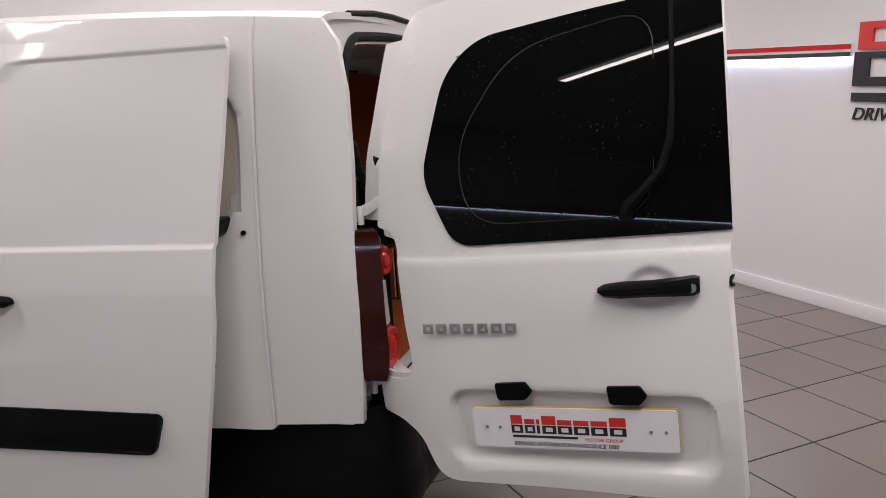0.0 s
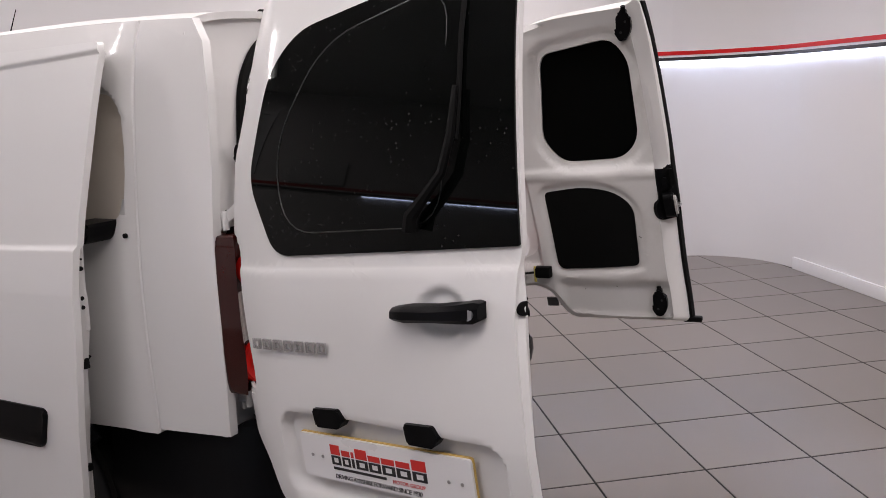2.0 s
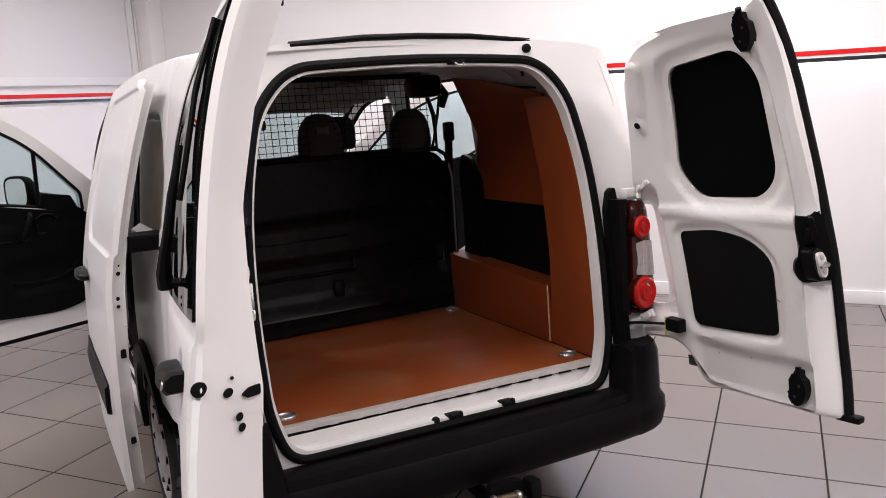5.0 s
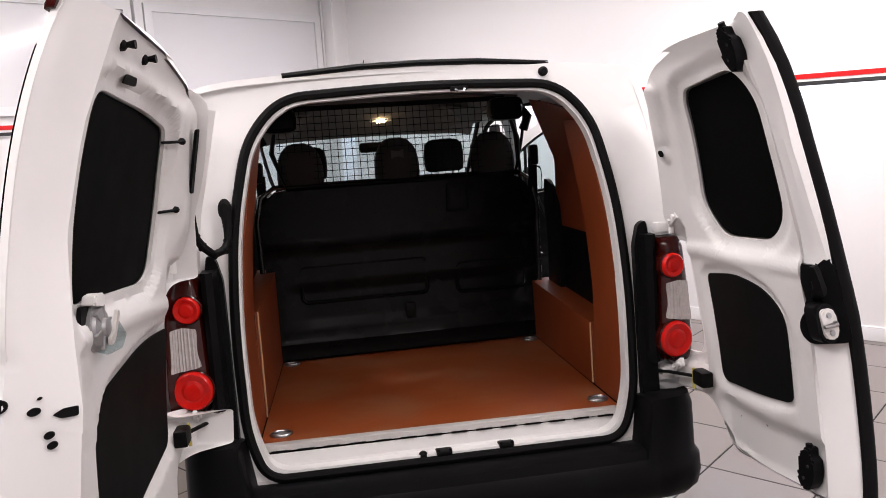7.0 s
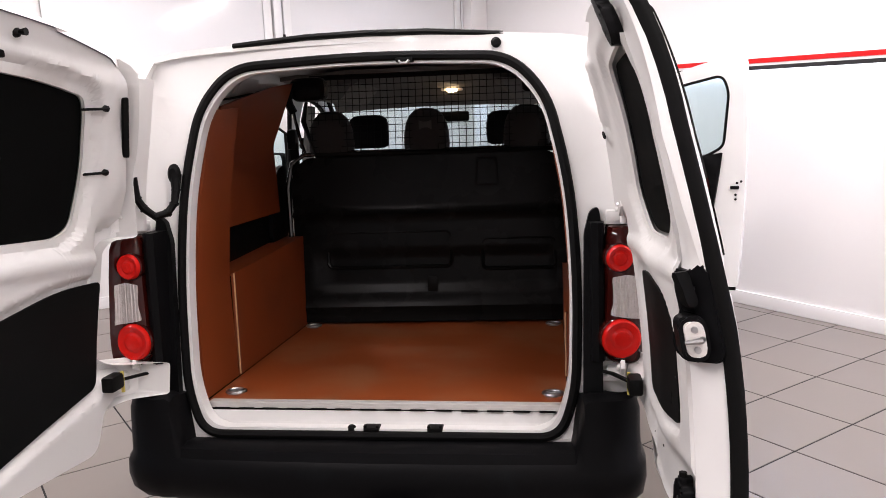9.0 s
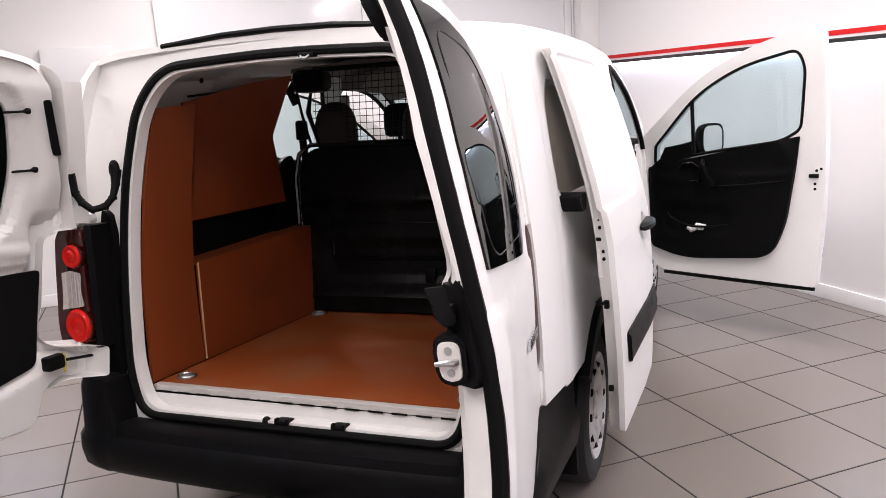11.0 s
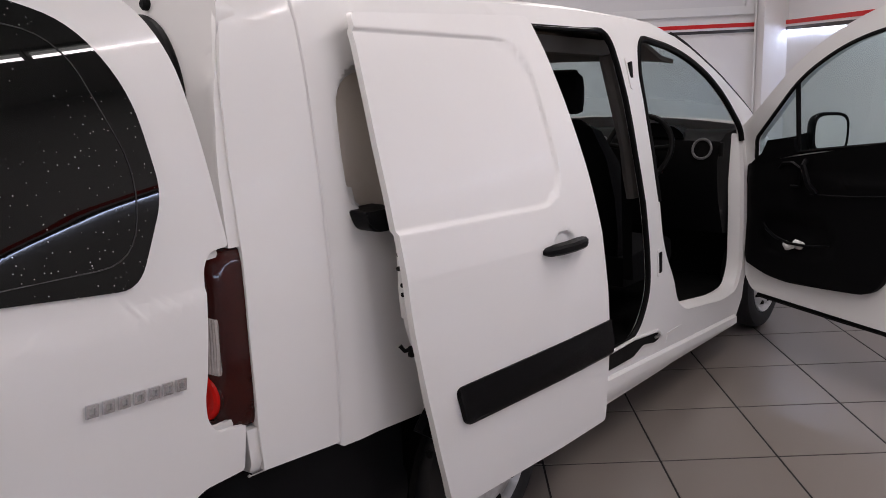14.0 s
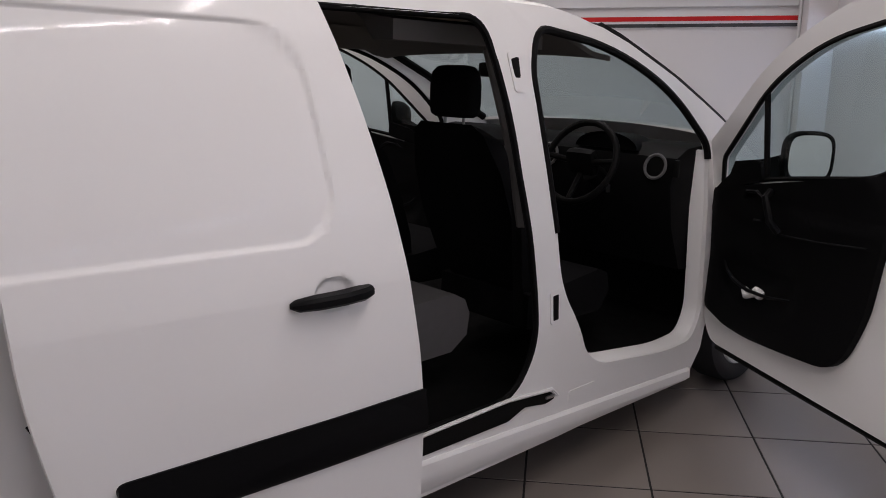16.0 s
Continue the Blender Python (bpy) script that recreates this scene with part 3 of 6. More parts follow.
for sx in (-1, 1):
    def on_side(u, v, d, s=sx):
        return (s * (half(v, u) - d), u, v)
    groove = lambda u, v, d: on_side(u, v, d + 0.0065 * math.exp(-((u - 0.219) / 0.0035) ** 2) + 0.004 * smooth01((u - 0.219) / 0.01) * (1 - smooth01((u - 0.24) / 0.06)) * smooth01((v - 0.6) / 0.05) * smooth01(((1.60 if sx < 0 else 1.82) - v) / 0.15) + 0.034 * smooth01(0.5 - box_dist(u, v, 0.272 if sx < 0 else 0.308, 1.5, 1.245, 1.645 + 0.06 * (u - 0.3), 0.13) / 0.022))
    bs = part("body_side", sheet(side_out + [(b + 0.013 * sx, a) for a, b in reversed(REAR_E)], [slide_open, front_open], steps(-0.05, 4.3, 0.09) + [0.205, 0.211, 0.214, 0.2165, 0.219, 0.2215, 0.224, 0.227, 0.233, 0.245] + steps(0.255, 0.43, 0.012), steps(0.3, 1.82, 0.07) + steps(1.215, 1.30, 0.01) + steps(1.55, 1.71, 0.012), groove, 0.028), WHITE, van)
    part("recess_lining", sheet(rounded([(0.292 if sx < 0 else 0.328, 1.262), (1.045, 1.262), (1.045, 1.668), (0.292 if sx < 0 else 0.328, 1.628)], 0.115, 6), [], steps(0.3, 1.04, 0.06), steps(1.27, 1.66, 0.04), lambda u, v, d, s=sx: on_side(u, v, d + 0.0315, s), 0.0015), BEIGE, bs, "beige face of the recess")
    # runner arm between the recess and the sliding door
    x0 = half(1.25, 0.33)
    part("runner_arm", slab(rounded([(0.298, 1.276, 0.012), (0.420, 1.280, 0.006), (0.420, 1.220, 0.006), (0.318, 1.220, 0.034)], 0.01, 5), lambda u, v, d, s=sx: (s * (x0 + (0.065 if s > 0 else 0.095) - d), u, v), 0.11, 0.006), BLACK, bs, "black runner arm of the sliding door")
    if sx < 0:
        part("runner_screw", tube([(sx * (x0 + 0.002), 0.262, 1.232), (sx * (x0 + 0.010), 0.262, 1.232)], 0.007), RUBBER, bs)
    # seals round the two door openings
    part("side_door_seal", tube([on_side(u, v, 0.012) for u, v in slide_open], 0.013, 8, True), RUBBER, bs, "black rubber door seal")
    upper = [p for p in front_open if p[1] > 1.30 or (p[0] < 2.3 and p[1] > 1.08)]
    part("front_door_seal", tube([on_side(u, v, 0.006) for u, v in upper], 0.015, 8), RUBBER, bs, "black rubber door seal")
    lower = [p for p in front_open if p[1] < 1.36]
    k = max(range(len(lower)), key=lambda i: math.dist(lower[i], lower[i - 1]))
    lower = lower[k:] + lower[:k]
    part("door_lip", loft([[on_side(u, v, d) for d in (0.020, 0.055, 0.075)] + [on_side(u * 0.97 + 2.65 * 0.03, v * 0.97 + 1.1 * 0.03, d) for d in (0.080, 0.060)] for u, v in lower], True, True), WHITE, bs, "white inner step of the door opening")
    # striker plates on the pillar
    for y, z, tilt in ((1.930, 1.645, 14), (2.115, 0.835, 5)):
        seat_ring = [(y + q * math.cos(radians(tilt)) - r * math.sin(radians(tilt)), z + q * math.sin(radians(tilt)) * 0 + r) for q, r in ((-0.027, -0.062), (0.027, -0.062), (0.027, 0.062), (-0.027, 0.062))]
        part("striker_seat", sheet(rounded(seat_ring, 0.014, 4), [], steps(y - 0.05, y + 0.05, 0.02), steps(z - 0.07, z + 0.07, 0.02), lambda u, v, d, s=sx: on_side(u, v, d - 0.0045, s), 0.006), WHITE, bs)
        st = part("striker", block((sx * (half(z, y) + 0.001), y, z), (0.012, 0.030, 0.095), 0.005, None, Euler((radians(tilt), 0, 0)).to_matrix().to_4x4()), RUBBER, bs, "black striker plate")
    tr = part("track", sheet(rounded([(1.36, 0.452), (1.90, 0.458), (1.985, 0.490), (2.10, 0.472), (2.15, 0.482), (2.13, 0.512), (1.89, 0.530), (1.36, 0.512)], 0.012, 4), [], steps(1.36, 2.15, 0.08), [], lambda u, v, d, s=sx: on_side(u, v, d - 0.0035, s), 0.004), RUBBER, bs, "black lower door track")
    part("track_lip", tube([on_side(u, v, -0.004, sx) for u, v in ((1.36, 0.522), (1.89, 0.540), (2.13, 0.522), (2.165, 0.490))], 0.007, 6), WHITE, tr)
    part("track_bracket", block(on_side(2.118, 0.497, -0.004, sx), (0.014, 0.045, 0.012), 0.003), STEEL, tr)
    rows = []
    for y in (1.36, 1.8, 2.3, 2.8, 3.10):
        h0 = 0.425 - 0.036 * (y - 1.53)
        rows.append([(sx * (half(z, y) + o), y, z) for z, o in ((h0 + 0.012, -0.02), (h0 + 0.010, 0.006), (h0, 0.016), (h0 - 0.035, 0.020), (0.340, 0.016), (0.318, 0.004), (0.318, -0.02))])
    part("sill_step", loft(rows, True, True), WHITE, bs)
    part("pillar_pad", sheet(rounded([(2.235, 0.437), (2.385, 0.432), (2.395, 0.490), (2.232, 0.486)], 0.012), [], [], [], lambda u, v, d, s=sx: on_side(u, v, d - 0.003, s), 0.004), WHITE, bs, "low raised panel on the sill")
    part("arch_trim", loft([[(sx * (half(z, y) + o), y, z) for y, z, o in ((WY + r * math.cos(w), WZ - 0.02 + r * math.sin(w), oo) for r, oo in ((0.37, 0.0), (0.38, 0.022), (0.45, 0.022), (0.468, 0.004), (0.44, -0.02)))] for w in (radians(145 - 145 * i / 20) for i in range(21))], True, True), BLACK, bs, "black wheel arch trim")
    part("wheel_well", loft([[(sx * x, WY + r * math.cos(w), WZ - 0.02 + r * math.sin(w)) for x, r in ((0.86, 0.38), (0.715, 0.38), (0.715, 0.35), (0.86, 0.35))] for w in (radians(200 - 220 * i / 20) for i in range(21))], True, True), RUBBER, bs)

# roof
zc = lambda s: 0.022 * (1 - s * s) - 0.020 * abs(s) ** 12


def on_roof(u, v, d):
    x = u * half(lerp(v, ZG), v)
    return (x, v, lerp(v, ZR) + zc(u) + 0.004 * math.cos(u * 14) * (0.4 < v < 2.2) - d)


roof = part("roof", sheet([(-1, 0.03), (-0.4, 0.045), (0.4, 0.045), (1, 0.03), (1, 2.46), (-1, 2.46)], [], [-0.985, -0.96, -0.93, -0.9, -0.85, -0.8] + steps(-0.8, 0.8, 0.1) + [0.8, 0.85, 0.9, 0.93, 0.96, 0.985], steps(0.03, 2.46, 0.15), on_roof, 0.02), WHITE, van)
part("aerial", tube([(-0.03, 2.05, 1.90), (-0.03, 1.97, 2.00), (-0.03, 1.88, 2.12)], [0.006, 0.003, 0.002]), RUBBER, roof, "thin black roof aerial")
part("header_strip", tube([(-0.445, 0.050, 1.834), (-0.2, 0.045, 1.852), (0.0, 0.045, 1.856), (0.2, 0.045, 1.852), (0.442, 0.050, 1.834)], 0.014, 8, flat=0.75), RUBBER, roof, "black rubber strip along the roof edge")
part("headlining", sheet([(-0.93, 1.30), (0.93, 1.30), (0.93, 2.60), (-0.93, 2.60)], [], steps(-0.93, 0.93, 0.12), steps(1.3, 2.6, 0.1), lambda u, v, d: (lambda p: (p[0] * 0.96, p[1], p[2] - 0.05 - 0.035 * smooth01((v - 2.2) / 0.4)))(on_roof(u, v, d)), 0.02), HEAD, roof, "grey headlining over the seats")
for y in (0.42, 0.85):
    part("roof_bow", loft([[on_roof(s, y + dy, 0.021 + dz) for dy, dz in ((-0.05, 0), (-0.03, 0.025), (0.03, 0.025), (0.05, 0))] for s in [-0.95 + 1.9 * i / 16 for i in range(17)]], True, True), WHITE_IN, roof)

# windscreen, bonnet and nose


def on_screen(u, v, d):
    y = 2.46 + 0.98 * v
    x = u * (half(lerp(y, ZG), y) - 0.012)
    return (x, y + 0.10 * (1 - u * u) * v, lerp(y, ZG) + (0.022 * (1 - v) + 0.02) * (1 - abs(u) ** 3) - d + 0.004)


screen = part("windscreen", sheet([(-1, 0), (1, 0), (1, 1), (-1, 1)], [], steps(-1, 1, 0.12), steps(0, 1, 0.12), on_screen, 0.005), GLASS, van, "clear laminated windscreen")
screen.visible_shadow = False
for s in (-1, 1):
    part("windscreen_edge", tube([on_screen(0.985 * s, i / 10, 0.004) for i in range(11)], 0.022, 8), RUBBER, screen)
part("sun_band", tube([on_screen(-0.95 + 1.9 * i / 12, 0.03, 0.012) for i in range(13)], 0.028, 8), RUBBER, screen)


def on_bonnet(u, v, d):
    y = 3.44 + 0.84 * v
    return (u * half(lerp(y, ZG), y), y + 0.08 * (1 - u * u), lerp(y, ZG) + 0.05 * (1 - u * u) - d)


part("bonnet", sheet([(-1, 0), (1, 0), (1, 1), (-1, 1)], [], steps(-1, 1, 0.12), steps(0, 1, 0.1), on_bonnet, 0.02), WHITE, van)


def on_nose(u, v, d):
    return (u * half(0.6, 4.29) * 1.0, 4.29 + 0.10 * (1 - u * u) + 0.05 * math.sin((v - 0.3) * 5) - d, v)


nose = part("front_bumper", sheet([(-1, 0.40), (1, 0.40), (1, 0.90), (-1, 0.90)], [], steps(-1, 1, 0.12), steps(0.40, 0.90, 0.08), on_nose, 0.03), WHITE, van)
part("grille", sheet(rounded([(-0.62, 0.46), (0.62, 0.46), (0.55, 0.62), (-0.55, 0.62)], 0.04), [], steps(-0.6, 0.6, 0.12), [], lambda u, v, d: on_nose(u, v, d - 0.008), 0.006), BLACK, nose, "black lower grille")
for s in (-1, 1):
    part("headlamp", sheet(rounded([(0.66 * s, 0.76), (0.98 * s, 0.80), (0.98 * s, 0.90), (0.70 * s, 0.88)], 0.03), [], steps(-1, 1, 0.1), [], lambda u, v, d: on_nose(u, v, d - 0.010), 0.012), CLEARL, nose, "clear headlamp")

# rear frame, seal and sill
REAR = pose(0, 0, 0, 0, 0, -1.4)           # the rear face stands a little askew to the sides
LOAD = pose(0, 0, 0, 0, 0, -2.2)
OPEN = rounded([(-0.60, 0.545, 0.07), (0.60, 0.545, 0.07), (0.652, 0.70, 0.2), (0.662, 1.05, 0.3), (0.640, 1.37, 0.3), (0.575, 1.64, 0.2), (0.46, 1.765, 0.13), (0.0, 1.785, 0.3), (-0.46, 1.765, 0.13), (-0.575, 1.64, 0.2), (-0.640, 1.37, 0.3), (-0.662, 1.05, 0.3), (-0.652, 0.70, 0.2)], 0.1, 6)


def rear_y(z):
    return -0.062 + 0.086 * (z - 0.56)


def on_rear(u, v, d):
    k = smooth01((abs(u) - 0.70) / 0.13)
    return (u, rear_y(v) * (1 - k) + (np.interp(v, [a for a, _ in REAR_E], [b for _, b in REAR_E]) + 0.004) * k + d + 0.002 * math.sin(v * 55) * math.exp(-((abs(u) - 0.785) / 0.016) ** 2) * smooth01((v - 1.2) / 0.1), v)


ring = [(-0.845, 0.66), (-0.67, 0.66), (-0.67, 0.50), (0.67, 0.50), (0.67, 0.66), (0.845, 0.66)] + [(half(0.7, -0.05) - 0.004, 0.7), (half(0.79, -0.05) - 0.004, 0.788), (0.748, 0.790), (0.748, 1.226), (half(1.23, -0.05) - 0.004, 1.228)] + [(half(z, -0.05) - 0.004, z) for z in (1.3, 1.5, 1.62, 1.70)] + [(0.758, 1.760), (0.735, 1.800), (0.64, 1.822), (0.44, 1.838), (0.0, 1.848), (-0.44, 1.838), (-0.64, 1.822), (-0.735, 1.800), (-0.758, 1.760)] + [(-half(z, -0.05) + 0.004, z) for z in (1.70, 1.62, 1.5, 1.3)] + [(-half(1.23, -0.05) + 0.004, 1.228), (-0.748, 1.226), (-0.748, 0.790), (-half(0.79, -0.05) + 0.004, 0.788), (-half(0.7, -0.05) + 0.004, 0.7)]
inner = [(u * 0.965, 1.14 + (v - 1.14) * 0.965) for u, v in OPEN]
frame_r = part("rear_frame", sheet(ring, [inner], steps(-0.86, 0.86, 0.06) + [q * (0.77 + 0.008 * i) for q in (-1, 1) for i in range(8)], steps(0.5, 1.85, 0.06), on_rear, 0.05), WHITE, van, m=REAR)
part("rear_seal", tube([on_rear(u, v, -0.007) for u, v in OPEN], 0.0155, 8, True, flat=0.85), RUBBER, frame_r, "thick black rubber door seal")
part("bump_stop", turned([(0, 0.016), (0.012, 0.016), (0.018, 0.010)], 16, "z"), RUBBER, frame_r, "round black rubber stop", m=Matrix.Translation((0.418, 0.045, 1.806)) @ pose(0, 0, 0, 90, 0, 0))
hl = part("header_latch", block((0.125, 0.030, 1.764), (0.055, 0.040, 0.014), 0.004), RUBBER, frame_r, "black latch under the roof edge")
part("latch_hook", tube([(0.110, 0.005, 1.760), (0.118, -0.004, 1.752), (0.134, -0.004, 1.752), (0.142, 0.005, 1.760)], 0.004, 6), STEEL, hl)
sill = part("rear_sill", loft([[(x, -0.070, 0.515), (x, -0.066, 0.540), (x, -0.048, 0.556), (x, -0.030, 0.562), (x, -0.012, 0.570), (x, 0.000, 0.606), (x, 0.002, 0.590), (x, -0.03, 0.51)] for x in [-0.63 + 1.26 * i / 10 for i in range(11)]], True, True), WHITE_IN, frame_r, "white painted sill")
for x, y, z, w in ((-0.020, -0.052, 0.566, 0.052), (0.192, -0.050, 0.566, 0.050)):
    lb = part("latch", block((x, y, z), (w, 0.046, 0.012), 0.003), RUBBER, frame_r, "black door catch on the sill")
    for dx in (-0.4, 0.4):
        part("latch_ear", block((x + dx * w, y - 0.012, z + 0.008), (0.010, 0.018, 0.010), 0.002), RUBBER, lb)
part("latch_stud", turned([(0, 0.016), (0.012, 0.014), (0.018, 0.008)], 14, "z"), RUBBER, frame_r, m=Matrix.Translation((-0.090, -0.052, 0.556)))
for x in (-0.45, -0.3, 0.08, 0.33, 0.47):
    part("drain_hole", turned([(0, 0.006), (0.003, 0.006)], 10, "z"), RUBBER, frame_r, m=Matrix.Translation((x, -0.034, 0.5605)))

# bumper: a bar wrapped round the corners, horned at the lamps
path = [(-0.864, 0.50), (-0.864, 0.30), (-0.866, 0.10), (-0.868, -0.02), (-0.862, -0.085), (-0.842, -0.130), (-0.800, -0.165), (-0.72, -0.184), (-0.690, -0.182), (-0.675, -0.184), (-0.66, -0.186), (-0.645, -0.188), (-0.62, -0.190), (-0.56, -0.195), (-0.45, -0.200), (-0.25, -0.205), (0, -0.207)]
path += [(-x, y) for x, y in reversed(path[:-1])]
rows = []
for i, (x, y) in enumerate(path):
    a, b = Vector(path[max(0, i - 1)]), Vector(path[min(len(path) - 1, i + 1)])
    dvec = (b - a).normalized()
    o = Vector((dvec.y, -dvec.x))             # outwards
    back = smooth01((-y - 0.02) / 0.12)       # 0 along the sides, 1 behind
    horn = smooth01((abs(x) - 0.645) / 0.035)
    top = 0.540 + (0.705 - 0.540) * horn if back > 0.5 else 0.672
    low = 0.33 + 0.02 * back
    deep = 0.04 + 0.13 * back
    prof = [(-deep, top - 0.015), (-0.05 * back - 0.012, top), (-0.028, top - 0.012), (-0.016, top - 0.05), (-0.012, 0.50), (0.004, 0.475), (0.006, 0.43), (-0.006, low + 0.03), (-0.035, low), (-deep, low + 0.01)]
    rows.append([(x + o.x * q, y + o.y * q, z) for q, z in prof])
bumper = part("rear_bumper", loft(rows, True, True), BLACK, van, "black textured plastic rear bumper", 40, REAR)
tow = part("tow_bar", tube([(0.040, -0.235, 0.318), (0.045, -0.16, 0.275), (0.05, -0.05, 0.272), (0.05, 0.06, 0.29)], 0.024, 10), RUBBER, bumper, "black tow bar neck")
part("tow_jaw", slab(rounded([(-0.012, 0.318), (0.118, 0.300), (0.122, 0.372), (0.0, 0.385)], 0.02, 4), lambda a, b, d: (a, -0.262 + d, b), 0.035, 0.006), RUBBER, tow, "black steel jaw")
part("tow_pin", tube([(-0.006, -0.290, 0.343), (0.088, -0.290, 0.336)], 0.015, 16), BRONZE, tow, "dull bronze coupling pin")
for x, z, w in ((-0.012, 0.343, 0.020), (0.078, 0.337, 0.019)):
    part("tow_nut", turned([(-0.010, 0.004), (-0.010, 0.014), (-0.006, w), (0.004, w), (0.006, 0.014)], 18, "x"), STEEL, tow, "bright steel nut", m=Matrix.Translation((x, -0.290, z)))
part("tow_socket", block((0.142, -0.275, 0.342), (0.044, 0.060, 0.070), 0.012), BLACK, tow, "black trailer socket")
# tail lamps and the black uprights beside the opening
for s in (-1, 1):
    # outline of the lamp seen from above, at a height: from the inner side round the back to the outer side
    def lamp_ring(z, grow=0.0, s=s):
        x0 = lerp(z, [(0.795, 0.760), (0.815, 0.742), (0.88, 0.733), (1.0, 0.738), (1.19, 0.745), (1.225, 0.757)]) - grow
        x1 = lerp(z, [(0.795, 0.850), (0.815, 0.858), (0.88, 0.859), (1.0, 0.855), (1.1, 0.849), (1.19, 0.840), (1.225, 0.830)]) + grow
        yb = lerp(z, [(0.795, -0.086), (0.82, -0.098), (0.88, -0.106), (1.0, -0.100), (1.19, -0.096), (1.225, -0.086)]) - grow - (0.028 if s < 0 else 0.0)
        w = x1 - x0
        pts = [(x0, 0.030), (x0, yb + 0.030), (x0 + 0.10 * w, yb + 0.010), (x0 + 0.30 * w, yb), (x0 + 0.55 * w, yb + 0.001), (x0 + 0.75 * w, yb + 0.004), (x0 + 0.90 * w, yb + (0.012 if s > 0 else -0.006)), (x1, yb + (0.030 if s > 0 else -0.022)), (x1, -0.030), (x1 - 0.002, 0.030)]
        return [(s * x, y, z) for x, y in pts]

    def on_lamp(w, z, d):
        ring = [Vector(p) for p in lamp_ring(z, -d)][1:9]
        w = min(max(w, 0.0), 0.999) * 7
        return ring[int(w)].lerp(ring[int(w) + 1], w - int(w))
    lamp = part("tail_lamp", loft([lamp_ring(z, g) for z, g in ((0.795, -0.006), (0.798, -0.001), (0.808, 0.0), (0.83, 0), (0.86, 0), (0.90, 0), (0.95, 0), (1.0, 0), (1.1, 0), (1.19, 0), (1.212, 0.0), (1.222, -0.001), (1.225, -0.006))]), DARKRED, van, "dark red upright tail lamp", m=REAR)
    for x, z, r in ((0.786, 1.131, 0.042), (0.790, 0.880, 0.062)):
        part("red_lens", turned([(-0.052, r * 0.99), (-0.004, r), (0.005, r * 0.96), (0.010, r * 0.86), (0.008, r * 0.72), (0.004, r * 0.56), (0.005, r * 0.50), (0.011, r * 0.40), (0.013, 0.002)], 36, "z"), RED, lamp, "round bright red lens", m=Matrix.Translation((s * x, -0.107 - (0.026 if s < 0 else 0.0), z)) @ pose(0, 0, 0, 0, 0, s * (12 if s > 0 else 6)) @ pose(0, 0, 0, 90, 0, 0))
        part("lens_rim", turned([(-0.05, r + 0.004), (-0.006, r + 0.004), (-0.002, r + 0.001), (-0.05, r - 0.002)], 36, "z"), DARKRED, lamp, m=Matrix.Translation((s * x, -0.107 - (0.026 if s < 0 else 0.0), z)) @ pose(0, 0, 0, 0, 0, s * (12 if s > 0 else 6)) @ pose(0, 0, 0, 90, 0, 0))
    part("clear_lens", sheet(rounded([(0.20, 0.953), (0.45, 0.944), (0.80 if s > 0 else 0.74, 0.938), (0.76 if s > 0 else 0.70, 1.000), (0.78 if s > 0 else 0.72, 1.070), (0.45, 1.078), (0.22, 1.070), (0.26, 1.000)], 0.03), [], steps(0.2, 0.8, 0.018), steps(0.94, 1.08, 0.02), lambda w, z, d: on_lamp(w, z, d - 0.003 - 0.0012 * math.cos(w * 120)), 0.006), CLEARL, lamp, "clear ribbed lens")
    part("lamp_upright", sheet(rounded([(0.672, 0.62), (0.735, 0.62), (0.735, 1.235), (0.728, 1.285), (0.700, 1.27), (0.682, 1.20)], 0.015), [], steps(0.67, 0.73, 0.02), steps(0.6, 1.3, 0.08), lambda u, v, d, s=s: (s * u, rear_y(v) - 0.030 + d, v), 0.05), BLACK, frame_r, "black plastic upright beside the lamp")
    back = 0.032 if s < 0 else 0.0
    part("lamp_housing", loft([[(s * x, y, z) for x, y in ((0.694, rear_y(z) - 0.02), (0.745, rear_y(z) - 0.02), (0.738, -0.084 - back), (0.722, -0.094 - back), (0.702, -0.084 - back))] for z in (0.802, 0.82, 1.0, 1.2, 1.238)], True, True), BLACK, lamp, "black plastic lamp housing")
    # hinges and door check
    for z in (1.27, 0.775):
        hg = part("hinge", block((s * 0.772, -0.056, z - 0.012), (0.050, 0.044, 0.034), 0.008), WHITE, frame_r, "white painted door hinge")
        part("hinge_pin", tube([(s * 0.798, -0.080, z - 0.034), (s * 0.798, -0.080, z + 0.016)], 0.009, 10), WHITE, hg)
        part("hinge_strap", block((s * 0.790, -0.116, z + 0.018), (0.014, 0.075, 0.030), 0.005, None, Euler((-0.5, 0, 0)).to_matrix().to_4x4()), WHITE, hg)
        for q in (-0.105, -0.138):
            part("hinge_bolt", tube([(s * 0.781, q, z + 0.010 - (q + 0.105) * 0.5), (s * 0.773, q, z + 0.010 - (q + 0.105) * 0.5)], 0.008, 6), WHITE, hg)
    part("check_strap", tube([(s * 0.70, -0.02, 0.760), (s * 0.76, -0.10, 0.768), (s * 0.80, -0.20, 0.775)], 0.009, 8, flat=0.6), RUBBER, frame_r, "black door check strap")
    ck = part("check_box", block((s * 0.815, -0.235, 0.775), (0.040, 0.075, 0.050), 0.008), RUBBER, frame_r)
    part("check_clip", block((s * 0.800, -0.205, 0.768), (0.010, 0.010, 0.070), 0.003), YELLOW, ck, "yellowish plastic clip")
    part("check_bracket", block((s * 0.745, -0.06, 0.742), (0.12, 0.012, 0.020), 0.004), WHITE_IN, frame_r)
